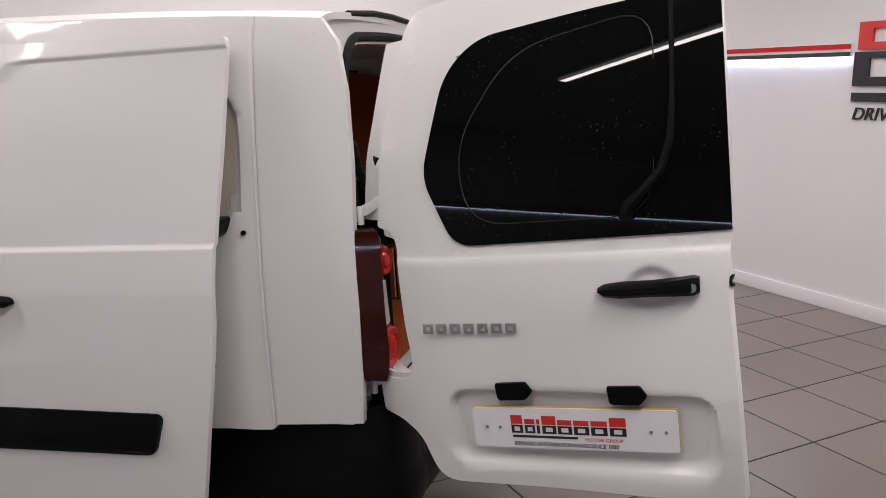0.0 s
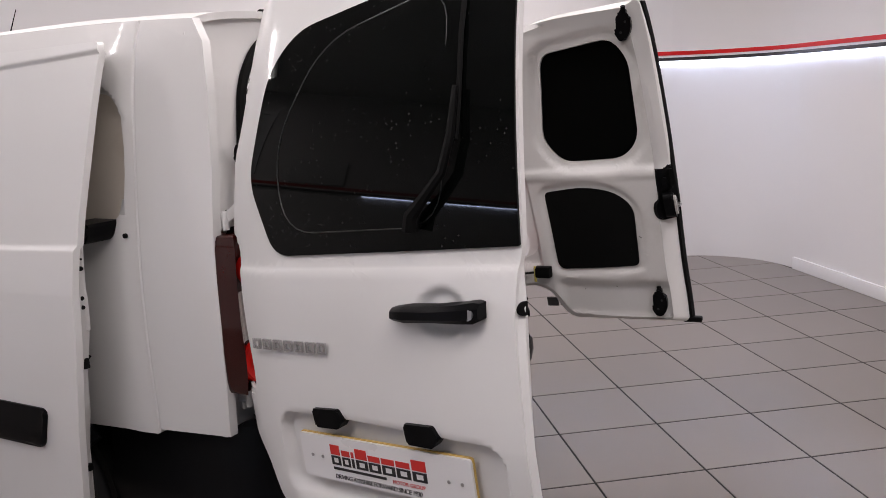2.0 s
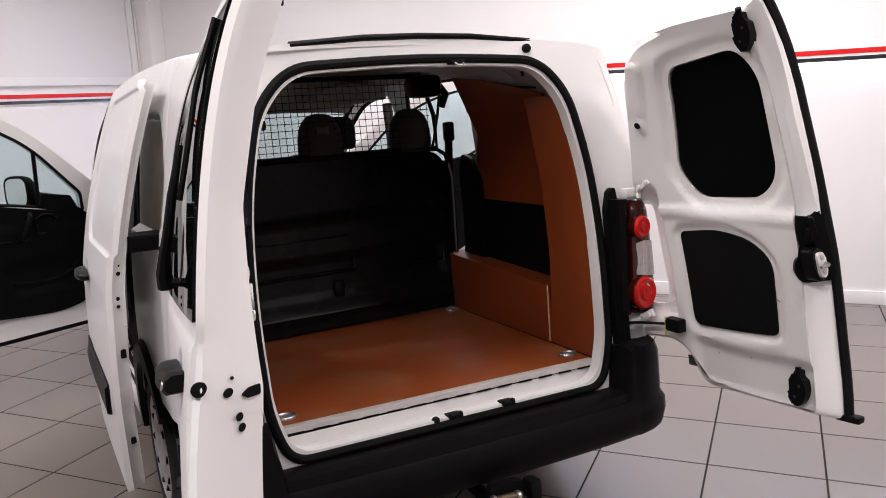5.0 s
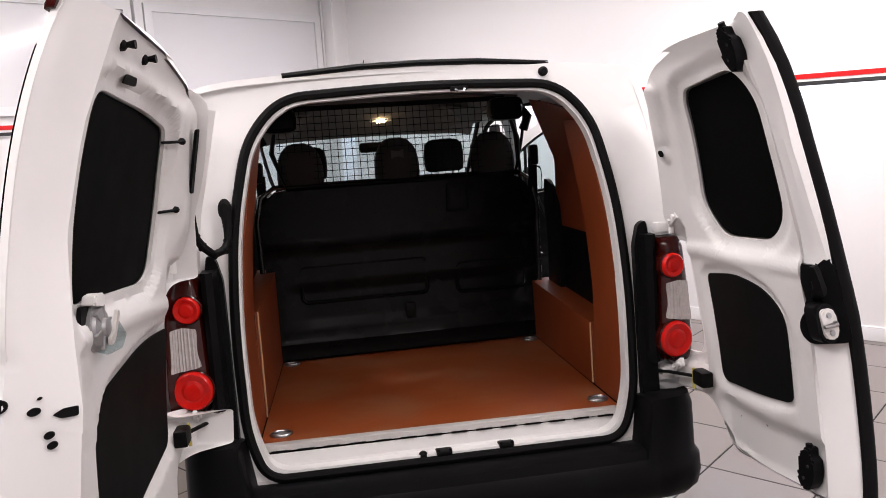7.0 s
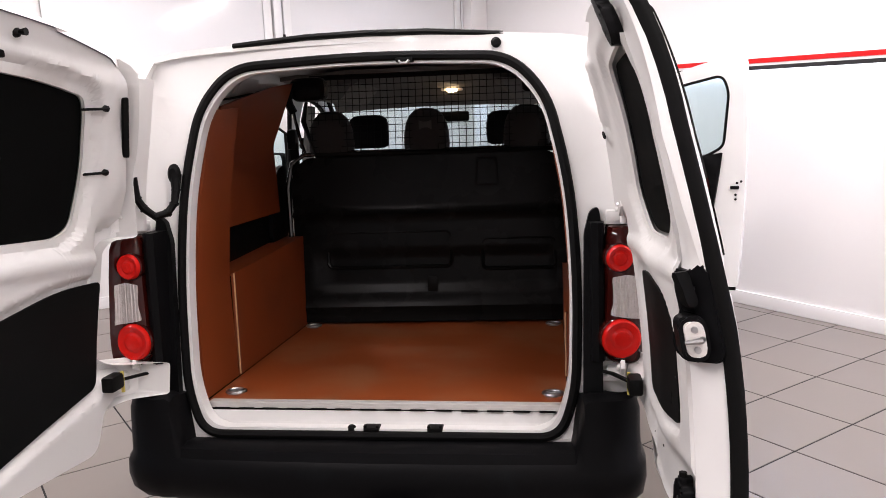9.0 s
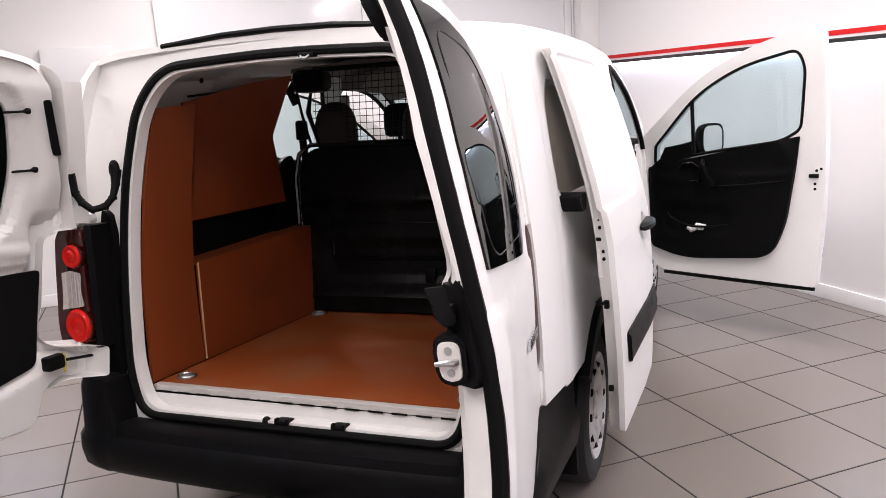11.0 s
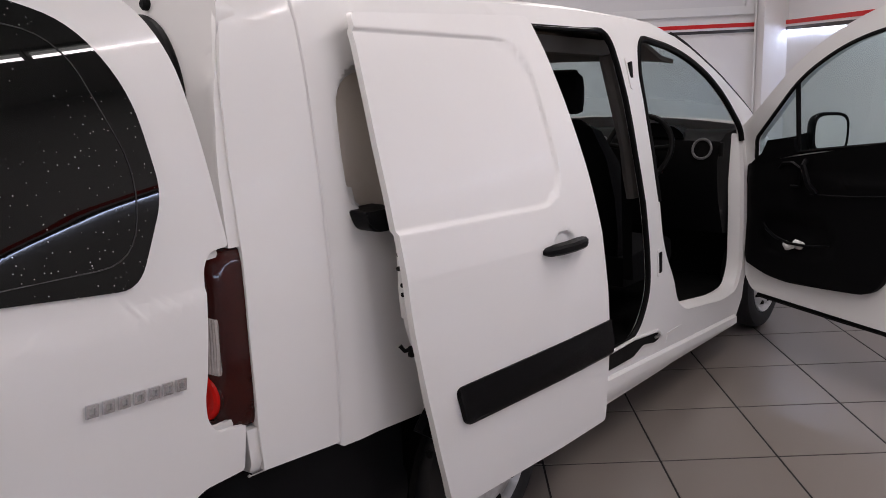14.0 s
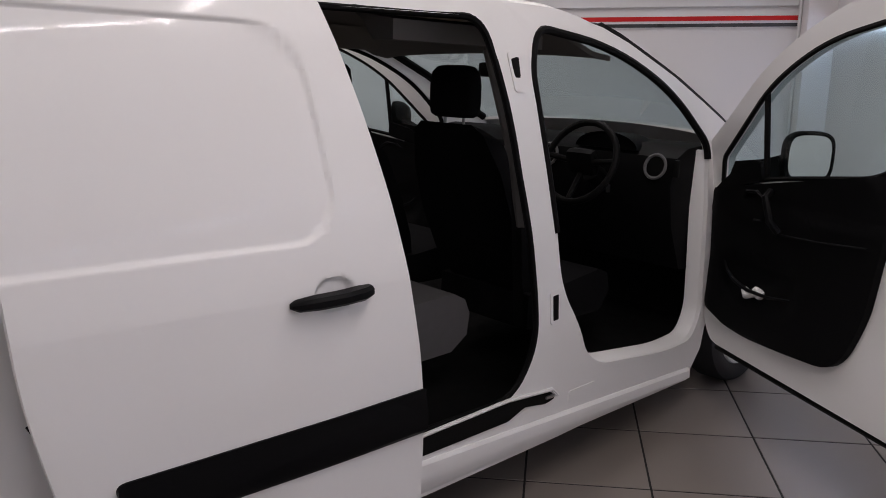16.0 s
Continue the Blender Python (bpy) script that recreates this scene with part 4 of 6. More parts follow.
# loom from the left door into the body
boot = [(-0.752, -0.138, 1.418), (-0.748, -0.134, 1.380), (-0.736, -0.130, 1.350), (-0.720, -0.124, 1.320), (-0.692, -0.108, 1.292), (-0.664, -0.078, 1.300), (-0.652, -0.050, 1.328), (-0.652, -0.030, 1.372), (-0.655, -0.018, 1.424)]
cb = part("cable_boot", tube(boot, [0.023, 0.021, 0.012, 0.013, 0.013, 0.013, 0.012, 0.014, 0.020], 10), RUBBER, frame_r, "black ribbed rubber cable boot")
part("boot_plate", turned([(0, 0.027), (0.010, 0.026), (0.018, 0.016)], 18, "z"), RUBBER, cb, m=Matrix.Translation((-0.657, -0.018, 1.424)) @ pose(0, 0, 0, 90, 0, 0) @ Matrix.Diagonal((0.8, 1.3, 1, 1)))
for k in range(1, 8):
    a, b = Vector(boot[k]), Vector(boot[k + 1])
    d = (b - a).normalized()
    part("boot_rib", tube([a - d * 0.003, a + d * 0.003], 0.0155, 10), RUBBER, cb)
# rear doors: built shut in their own axes (u from the hinge, v up), then swung open
LEAN_R = [(0.5, -0.005), (0.62, -0.02), (0.98, -0.018), (1.15, 0.0), (1.30, 0.016), (1.5, 0.052), (1.7, 0.112), (1.8, 0.16), (1.86, 0.20)]
LEAN_POLY = np.polyfit(np.linspace(0.5, 1.86, 60), np.interp(np.linspace(0.5, 1.86, 60), [a for a, _ in LEAN_R], [b for _, b in LEAN_R]), 5)


SWELL = [(0.535, 0.028), (0.7, 0.034), (0.8, 0.034), (0.95, 0.022), (1.06, 0.010), (1.15, 0.0)]
FREE_U = [(0.535, 0.987), (0.8, 0.979), (1.06, 0.969), (1.15, 0.978), (1.2, 0.990), (1.835, 0.990)]   # left door: where the skin turns into the edge face
FREE_D = [(0.535, 0.100), (0.8, 0.110), (0.95, 0.120), (1.06, 0.125), (1.2, 0.108), (1.4, 0.086), (1.6, 0.090), (1.835, 0.090)]   # and how deep that face runs


# right door: the seal strip's outer edge (height, u, depth), and the inward curve of the free side
SEAL_R = [(0.565, 0.751, 0.012), (0.65, 0.755, 0.010), (0.80, 0.755, 0.007), (0.95, 0.763, 0.009), (1.08, 0.772, 0.014), (1.20, 0.778, 0.026), (1.35, 0.787, 0.039), (1.50, 0.791, 0.045), (1.65, 0.794, 0.036), (1.75, 0.794, 0.029), (1.84, 0.790, 0.024)]
CURL = [(1.0, 0.0), (1.2, 0.010), (1.35, 0.020), (1.5, 0.024), (1.65, 0.018), (1.84, 0.010)]
BEVEL_U = [(0.5, 0.712), (1.08, 0.712), (1.22, 0.752), (1.35, 0.762), (1.84, 0.765)]


def rear_door(s, width, hinge, swing, tilt, shear, label, outline, glass, hole, low):
    def f(u, v, d):
        out = 0.0
        if s < 0:                              # the lower half swells outwards towards the free edge
            out = lerp(v, SWELL) * smooth01((u - 0.45) / 0.5) * (1 - smooth01((d - 0.02) / 0.05))
        else:
            out = -lerp(v, CURL) * min(1.0, max(0.0, u - 0.20) / 0.56) ** 2
        return (-s * (u - shear * (v - 0.6)), float(np.polyval(LEAN_POLY, v)) + d - out - 0.010 * (1 - min(1, abs(u / width - 0.5) * 2) ** 2), v)
    plate = s < 0

    def wrap(u, v):
        if not plate or u > 0.30:
            return 0.0
        return lerp(v, [(0.9, 0.06), (1.24, 0.06), (1.42, 0.07), (1.6, 0.125), (1.75, 0.17)]) * ((0.30 - u) / 0.2) ** 2

    def fs(u, v, d):
        return f(u, v, d + wrap(u, v))
    m = Matrix.Translation((*hinge, 0)) @ pose(0, 0, 0, 0, 0, swing) @ pose(0, 0, 0, 0, tilt, 0)
    def skin(u, v, d):
        k = 0.0
        if plate:
            k += 0.028 * smooth01(0.5 - box_dist(u, v, 0.272, 0.925, 0.607, 0.803, 0.05) / (0.016 + 0.03 * smooth01((0.75 - v) / 0.1)))
            k += 0.014 * smooth01(0.5 - (math.hypot((u - 0.800) * 0.82, v - 1.062) - 0.044) / 0.026)
        else:                                  # the free edge is rolled in towards the seal
            u0, u1 = lerp(v, BEVEL_U), lerp(v, [(a, b) for a, b, _ in SEAL_R])
            k += (lerp(v, [(a, c) for a, _, c in SEAL_R]) - lerp(v, CURL)) * min(1.0, max(0.0, (u - u0) / (u1 - u0))) - 0.005 * smooth01((u - 0.60) / 0.11) * smooth01((1.18 - v) / 0.08) * (1 - min(1.0, max(0.0, (u - u0) / (u1 - u0))))
        k += -0.006 * smooth01((1.16 - v) / 0.02) * smooth01((v - 0.9) / 0.2)
        return fs(u, v, d * 0.5 + k)
    us, vs = steps(0.03, width, 0.028), steps(0.52, 1.85, 0.028)
    fu, fv = (us + steps(0.72, 0.88, 0.007) + steps(0.255, 0.31, 0.007) + steps(0.89, 0.945, 0.007), vs + steps(0.99, 1.13, 0.007) + steps(0.765, 0.82, 0.006) + steps(0.585, 0.765, 0.013) + [1.145, 1.152]) if plate else (us + [0.708, 0.712] + steps(0.72, 0.795, 0.007), vs)
    door = part("rear_door", sheet(outline, [[(max(u, 0.35), min(v, 1.655)) for u, v in hole] if plate else hole], fu, fv, skin, 0.03), WHITE, van, label, m=m)
    # inner pan, set back, with pressed windows
    pan = [(u + (0.050 if not plate and 0.81 < v < 1.232 else 0.022) if u < width / 2 else ((0.900 if u > 0.9 else u - 0.085) if plate else u - 0.070), v + (0.02 if v < 1 else -0.022)) for u, v in outline]

    def pressed(u, v, d):
        w0, w1 = poly_dist(u, v, hole) - 0.038, poly_dist(u, v, low) - 0.022
        k = (0.022 if plate else 0.014) * smooth01(0.5 + min(w0, w1) / 0.026)
        k += 0.010 * smooth01(0.5 - (abs(v - (low_box[3] + hole_box[2]) / 2) - 0.02) / 0.03)
        if not plate:
            k += 0.010 * smooth01(0.5 - box_dist(u - 0.30 * (v - 1.53), v, 0.132, 0.194, 1.53, 1.715, 0.02) / 0.018)
            k += 0.008 * smooth01(0.5 - (math.hypot(u - 0.165, v - 1.503) - 0.026) / 0.012)
            k -= 0.020 * smooth01((0.752 - v) / 0.05) * smooth01((u - 0.19) / 0.05)
            k -= 0.014 * smooth01((u - 0.690) / 0.03) * smooth01((0.975 - v) / 0.02)
            k += 0.008 * smooth01(0.5 - (abs(v - 0.590) - 0.006) / 0.014)
            k += base_depth(u, v) - deep
        else:
            k += 0.030 * smooth01((0.24 - u) / 0.08) * smooth01((v - 1.25) / 0.15) - 0.024 * smooth01((v - 1.68) / 0.09)
        if plate:
            k += (lerp(v, FREE_D) - deep - k) * smooth01((u - 0.845) / 0.045)
        return f(u, v, depth_at(u, v, deep + k * 1.0) - d)
    deep = 0.086 if plate else 0.048

    def base_depth(u, v):
        """The right door's inner panel: it stands off furthest beside the lining board."""
        lo, up = 0.048 + 0.048 * smooth01((u - 0.16) / 0.34), 0.048 + 0.026 * smooth01((u - 0.25) / 0.35) - 0.012 * smooth01((v - 1.70) / 0.08)
        k = smooth01((v - 1.14) / 0.12)
        return lo * (1 - k) + up * k
    lay = (lambda u, v: deep) if plate else base_depth

    def depth_at(u, v, d):
        k = smooth01(((0.225 if plate else 0.165) - u) / (0.06 if plate else 0.03)) * smooth01((v - 0.78) / 0.03) * smooth01((1.300 - v) / 0.08)
        return max(d * (1 - k) + 0.022 * k, wrap(u, v) + 0.014)
    hole_box = (min(p[0] for p in hole), max(p[0] for p in hole), min(p[1] for p in hole), max(p[1] for p in hole))
    low_box = (min(p[0] for p in low), max(p[0] for p in low), min(p[1] for p in low), max(p[1] for p in low))
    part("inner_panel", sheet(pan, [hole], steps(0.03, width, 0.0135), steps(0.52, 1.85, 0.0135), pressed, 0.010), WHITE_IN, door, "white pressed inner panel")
    part("lower_board", sheet(low, [], [] if plate else steps(0.2, 0.6, 0.05), steps(0.6, 1.2, 0.1), lambda u, v, d: f(u, v, lay(u, v) + 0.006 + (0.004 if plate else 0.0) - d), 0.007), PANEL, door, "black lining board")
    part("window_glass", sheet(glass, [], steps(0, width, 0.011), steps(1.1, 1.8, 0.011), lambda u, v, d: f(u, v, d * 1.0 - 0.006), 0.006), GLASSB if plate else GLASSR, door, "blacked-out window glass with dried drops")
    part("window_lining", sheet([(u * 1.0, v) for u, v in hole], [], [], steps(1.1, 1.8, 0.06), lambda u, v, d: f(u, v, deep - 0.018 + d), 0.004), BLANK, door, "black backing board in the window")
    rims = [[], [], [], [], []]
    for (u, v), (a, b) in zip(outline, pan):
        if plate and u > 0.9:
            deepest, low_half = lerp(v, FREE_D), smooth01((1.18 - v) / 0.1)
            steps_in = [(u, 0.004), (u + 0.013 * low_half - 0.003, 0.012 + 0.004 * low_half), (0.962, 0.4 * deepest), (0.925, 0.72 * deepest), (0.900, deepest + 0.004)]
            b2 = [v, v, v, v + (b - v) * 0.5, b]
            for rim, (p, d), q in zip(rims, steps_in, b2):
                rim.append(f(p, q, d))
        else:
            q = 0.85 if u > (0.9 if plate else 0.7) else 0.25
            if not plate and u > 0.7:
                se = lerp(v, [(a, c) for a, _, c in SEAL_R])
                for rim, (p, q, d) in zip(rims, ((u, v, se - lerp(v, CURL) + 0.004), (u - 0.006, v, se + 0.016), (u - 0.014, v, se + 0.030), (u * 0.3 + a * 0.7, v * 0.3 + b * 0.7, 0.9 * lay(a, b)), (a, b, lay(a, b) + 0.004))):
                    rim.append(f(p, q, d))
                continue
            rims[0].append(fs(u, v, 0.004))
            for rim, r in zip(rims[1:3], (0.06, 0.10)):
                rim.append(fs(u * (1 - r) + a * r, v * (1 - r) + b * r, depth_at(u, v, 0.016 + 0.012 * (r > 0.08))))
            rims[3].append(f(u * (1 - q) + a * q, v * (1 - q) + b * q, depth_at(u, v, lay(a, b) - 0.008)))
            rims[4].append(f(a, b, depth_at(a, b, lay(a, b) + 0.006)))
    part("door_edge", loft(rims, True, False), WHITE, door)
    # faint rounded line of the pane's edge
    ga, gb, gc, gd = min(p[0] for p in glass), max(p[0] for p in glass), min(p[1] for p in glass), max(p[1] for p in glass)
    line = rounded([(ga + 0.07, gc + 0.05), (gb - 0.06, gc + 0.05), (gb - 0.05, gd - 0.05), (ga + 0.19, gd - 0.09), (ga + 0.05, gc + 0.22)], 0.09, 6) if not plate else rounded([(ga + 0.11, gc + 0.05), (gb - 0.17, gc + 0.05), (gb - 0.15, gd - 0.035), (ga + 0.24, gd - 0.095), (ga + 0.085, gc + 0.25)], 0.10, 6)
    part("pane_edge", tube([f(u, v, -0.0065) for u, v in line], 0.0016, 5, True), PANELINE, door, "fine grey line in the glass")
    # rubber edge on the free side
    if s > 0:
        strip = []
        for v in [0.562 + 1.278 * i / 20 for i in range(21)]:
            u, d = lerp(v, [(a, b) for a, b, _ in SEAL_R]), lerp(v, [(a, c) for a, _, c in SEAL_R])
            strip.append([f(u + p, v, d + q - lerp(v, CURL)) for p, q in ((-0.012, -0.004), (0.002, -0.004), (0.006, 0.003), (0.006, 0.014), (0.001, 0.022), (-0.003, 0.030), (-0.010, 0.033), (-0.016, 0.028))])
        part("edge_seal", loft(strip, True, True), RUBBER, door, "thick black rubber edge seal")
        part("seal_end", block(f(0.748, 0.566, 0.026), (0.075, 0.038, 0.022), 0.007), RUBBER, door, "rubber end piece")
        for bu, v, lean in ((0.632, 0.600, 0.1), (0.690, 1.703, 0.25)):
            def on_bolt(a, b, d, bu=bu, v=v, lean=lean):
                return f(bu + a + lean * b, v + b, lay(bu, v) + 0.034 - d)
            lt = part("bolt_housing", slab(rounded([(-0.012, 0.0), (0.012, 0.002), (0.026, 0.022), (0.032, 0.048), (0.028, 0.082), (0.012, 0.092), (0.012, 0.112), (-0.010, 0.112), (-0.012, 0.096), (-0.026, 0.088), (-0.024, 0.040), (-0.032, 0.030)], 0.006, 3), on_bolt, 0.034, 0.005), BLACK, door, "black bolt housing")
            part("bolt", tube([on_bolt(0.0, 0.100, 0.014), on_bolt(0.0, 0.122, 0.014)], 0.009, 10), RUBBER, lt, "dark bolt end")
            for a, b in ((-0.006, 0.030), (0.010, 0.066)):
                part("bolt_screw", disc(lambda p, q, d: on_bolt(p, q, d - 0.002), 0.0045, 0.004, 10, 0, (a, b)), GREYK, lt)
        def g(a, v, h):
            return f(0.766 + 0.7 * a + 0.7 * h, v, 0.100 - 0.7 * a + 0.7 * h)
        def g2(a, v, h):
            return f(0.768 + h, v, 0.100 - a)
        lock = part("lock_plate", slab(rounded([(0.664, 0.996, 0.02), (0.778, 1.004, 0.02), (0.790, 1.025, 0.02), (0.786, 1.213, 0.015), (0.768, 1.222, 0.008), (0.735, 1.202, 0.004), (0.690, 1.206, 0.006), (0.678, 1.161, 0.01), (0.684, 1.092, 0.02), (0.652, 1.062, 0.02), (0.645, 1.030, 0.02)], 0.015, 4), lambda u, v, d: g((u - 0.735) * 0.85, v, -0.030 - d), 0.020, 0.005), BLACK, door, "black lock plate")
        part("lock_boss", slab(rounded([(-0.032, 1.008), (0.032, 1.008), (0.034, 1.108), (-0.034, 1.108)], 0.028, 5), lambda a, v, d: g2(a, v, -0.004 - d), 0.04, 0.006), BLACK, lock)
        lk = part("lock_face", slab(rounded([(-0.022, 1.020), (0.022, 1.020), (0.023, 1.097), (-0.023, 1.097)], 0.019, 5), lambda a, v, d: g2(a, v, 0.004 - d), 0.010, 0.003), STRIP, lock, "bright metal lock face")
        for v in (1.037, 1.081):
            part("lock_screw", disc(lambda a, b, d: g2(a, b, 0.007 - d), 0.008, 0.005, 12, 0.001, (0.0, v)), STEEL, lock)
        part("lock_pin", tube([g2(0.014, 1.059, 0.004), g2(0.008, 1.059, 0.014), g2(-0.010, 1.058, 0.016), g2(-0.028, 1.056, 0.013)], [0.008, 0.008, 0.006, 0.005]), STEEL, lock)
        part("lever_boss", turned([(0, 0.030), (0.022, 0.028), (0.026, 0.020)], 20, "x"), BLACK, lock, m=Matrix.Translation(g(0.0, 1.140, -0.032)) @ pose(0, 0, 0, 0, 0, 45))
        def paddle(k, w, t):
            c = Vector(f(0.762 + 0.006 * k, 1.146 + 0.060 * k, 0.098 + 0.010 * k))
            e, n = Vector((0.5, -0.86, 0)), Vector((0.86, 0.5, 0))
            return [tuple(c + e * a + n * b) for a, b in ((-w, -t), (w, -t), (w, t), (-w, t))]
        part("lock_lever", loft([paddle(k, w, t) for k, w, t in ((-0.30, 0.010, 0.006), (-0.18, 0.016, 0.009), (0.0, 0.019, 0.010), (0.4, 0.017, 0.009), (0.85, 0.020, 0.008), (1.0, 0.018, 0.005))], True, True), RUBBER, lock, "black paddle-shaped lever", 30)
        part("grommet", disc(lambda u, v, d: f(u, v, 0.079 - d), 0.011, 0.004, 16, 0, (0.165, 1.503)), RUBBER, door, "small black grommet")
    else:
        for u, v, r in ((0.012, 1.072, 0.0135), (0.058, 1.052, 0.008), (0.077, 1.000, 0.0075), (0.081, 0.979, 0.0075), (0.065, 1.076, 0.003)):
            rim_u = lambda a: float(np.interp(a, [-0.004, 0.016, 0.050, 0.090, 0.129], [0.972, 0.983, 0.964, 0.927, 0.902]))
            part("plug", disc(lambda a, b, d: f(rim_u(a) + 0.0025 - d, b, a), r, 0.005, 16, 0, (u, v)), RUBBER, door, "black plug in the door edge")
        part("edge_catch", slab(rounded([(0.082, 1.038), (0.098, 1.047), (0.122, 1.047), (0.122, 1.028), (0.096, 1.028)], 0.003, 2), lambda a, b, d: f(rim_u(a) + 0.003 - d, b, a), 0.006), RUBBER, door, "dark latch in the door edge")
        cut = part("motor_recess", slab(rounded([(0.842, 1.236), (0.775, 1.232), (0.725, 1.170), (0.712, 1.130), (0.708, 1.086), (0.752, 1.098), (0.802, 1.084), (0.840, 1.150)], 0.012, 4), lambda u, v, d: f(u, v, 0.104 - d), 0.010, 0.003), RUBBER, door, "black plate behind the wiper motor")
        motor = part("wiper_motor", turned([(0, 0.058), (0.012, 0.060), (0.016, 0.054), (0.030, 0.052), (0.036, 0.044), (0.044, 0.042), (0.048, 0.020), (0.056, 0.018), (0.058, 0.004)], 28, "z"), GALV, door, "grey cast wiper motor", m=Matrix.Translation(f(0.766, 1.182, 0.080)) @ pose(0, 0, 0, -90, 0, 0))
        part("motor_gear", slab(rounded([(-0.030, -0.062), (0.025, -0.060), (0.050, -0.020), (0.048, 0.020), (-0.050, 0.010)], 0.012, 4), lambda a, b, d: (a, b, 0.036 - d), 0.030, 0.005), GALV, motor)
        for k in range(6):
            w = 1.05 * k + 0.3
            part("motor_rib", block((0.034 * math.cos(w), 0.034 * math.sin(w), 0.044), (0.030, 0.006, 0.010), 0.002, None, Euler((0, 0, w)).to_matrix().to_4x4()), GALV, motor)
            part("motor_bolt", tube([(0.054 * math.cos(w), 0.054 * math.sin(w), 0.010), (0.054 * math.cos(w), 0.054 * math.sin(w), 0.022)], 0.006, 6), STEEL, motor)
        part("motor_plug", slab(rounded([(0.772, 1.226), (0.830, 1.234), (0.826, 1.254), (0.790, 1.258), (0.768, 1.246)], 0.005), lambda u, v, d: f(u - 0.02, v, 0.122 - d), 0.030, 0.005), WHITEPL, door, "white connector")
        part("motor_bracket", slab(rounded([(0.752, 1.216), (0.738, 1.206), (0.764, 1.146), (0.790, 1.140), (0.794, 1.158), (0.772, 1.166)], 0.005), lambda u, v, d: f(u - 0.03, v, 0.142 - d), 0.008, 0.002), STRIP, door, "bright metal link")
        part("plastic_flap", slab(rounded([(0.722, 1.186), (0.690, 1.150), (0.706, 1.122), (0.760, 1.116), (0.800, 1.130), (0.770, 1.160)], 0.006), lambda u, v, d: f(u - 0.03, v, 0.128 + 0.25 * (0.75 - u) - d), 0.003), GLASS, door, "clear plastic flap")
        for u, v in ((0.250, 1.620), (0.205, 1.434)):
            part("hook", tube([f(u + 0.065, v - 0.006, 0.082), f(u + 0.02, v - 0.002, 0.116), f(u + 0.010, v, 0.118), f(u, v, 0.118)], [0.004, 0.004, 0.010, 0.010], 8), RUBBER, door, "small black lining clip")
        for u in (0.797, 0.640):
            part("clip", tube([f(u, 1.772, 0.070), f(u, 1.772, 0.088), f(u, 1.772, 0.094), f(u, 1.772, 0.112)], [0.013, 0.013, 0.006, 0.010], 8), RUBBER, door, "black plastic clip")
        part("slot", slab(rounded([(0.134, 1.479), (0.162, 1.479), (0.220, 1.655), (0.196, 1.657)], 0.010), lambda u, v, d: f(u, v, 0.143 - d), 0.008), RUBBER, door, "dark upright slot")
        part("vent_slot", slab(rounded([(0.665, 1.707), (0.755, 1.702), (0.745, 1.722), (0.675, 1.724)], 0.008), lambda u, v, d: f(u, v, 0.098 - d), 0.004), RUBBER, door)
        # handle
        hb = part("handle", loft([[f(u, v0 + dv, -0.004 - e) for dv, e in ((-h, 0), (-h, t), (-h * 0.5, t + 0.010), (h * 0.5, t + 0.010), (h, t), (h, 0))] for u, v0, h, t in ((0.675, 1.063, 0.006, 0.004), (0.69, 1.064, 0.013, 0.022), (0.73, 1.066, 0.016, 0.034), (0.80, 1.068, 0.015, 0.036), (0.86, 1.070, 0.018, 0.034), (0.895, 1.072, 0.020, 0.030), (0.908, 1.073, 0.016, 0.024))], True, True), BLACK, door, "black plastic door handle")
        part("key_lock", disc(lambda a, b, d: f(a, b, d - 0.0445), 0.011, 0.006, 18, 0.001, (0.890, 1.071)), STEEL, hb, "round steel key lock")
        # plate lamps, plate and its print
        for u in (0.397, 0.680):
            part("plate_lamp", slab(rounded([(u, 0.828), (u + 0.080, 0.832), (u + 0.097, 0.808), (u + 0.078, 0.786), (u + 0.006, 0.784)], 0.006), lambda a, b, d: f(a, b, d - 0.010), 0.028, 0.003), BLACK, door, "black plate lamp housing")
        c0, c1, c2 = (Vector(f(u, v, 0.0)) for u, v in ((0.328, 0.648), (0.850, 0.656), (0.328, 0.758)))
        ax, ay = (c1 - c0) / 0.522, (c2 - c0) / 0.110
        ay = ay.lerp(Vector((0, 0, 1)), 0.6)
        an = ax.cross(ay).normalized()
        ay = an.cross(ax).normalized() * ay.length

        def flat_plate(a, b, d):
            return c0 + ax * (a - 0.328) + ay * (b - 0.648) - an * d
        plate_turn = Matrix((ax.normalized(), ay.normalized(), an)).transposed().to_4x4()
        np_ = part("number_plate", slab(rounded([(0.328, 0.650), (0.844, 0.654), (0.844, 0.762), (0.328, 0.758)], 0.008), lambda a, b, d: flat_plate(a, b, d + 0.002), 0.006, 0.001), PLATEW, door, "white dealer's show plate")
        part("plate_backing", slab(rounded([(0.327, 0.649), (0.8455, 0.653), (0.8455, 0.7645), (0.327, 0.7605)], 0.008), lambda a, b, d: flat_plate(a, b, d + 0.0085), 0.005), PLATEY, np_, "yellowish plate edge")
        pf = lambda a, b, d: flat_plate(a, b, d + 0.0009)
        cells = [(0.430, 0.030), (0.466, 0.026), (0.497, 0.008), (0.511, 0.036), (0.551, 0.036), (0.592, 0.038), (0.635, 0.040), (0.681, 0.040)]
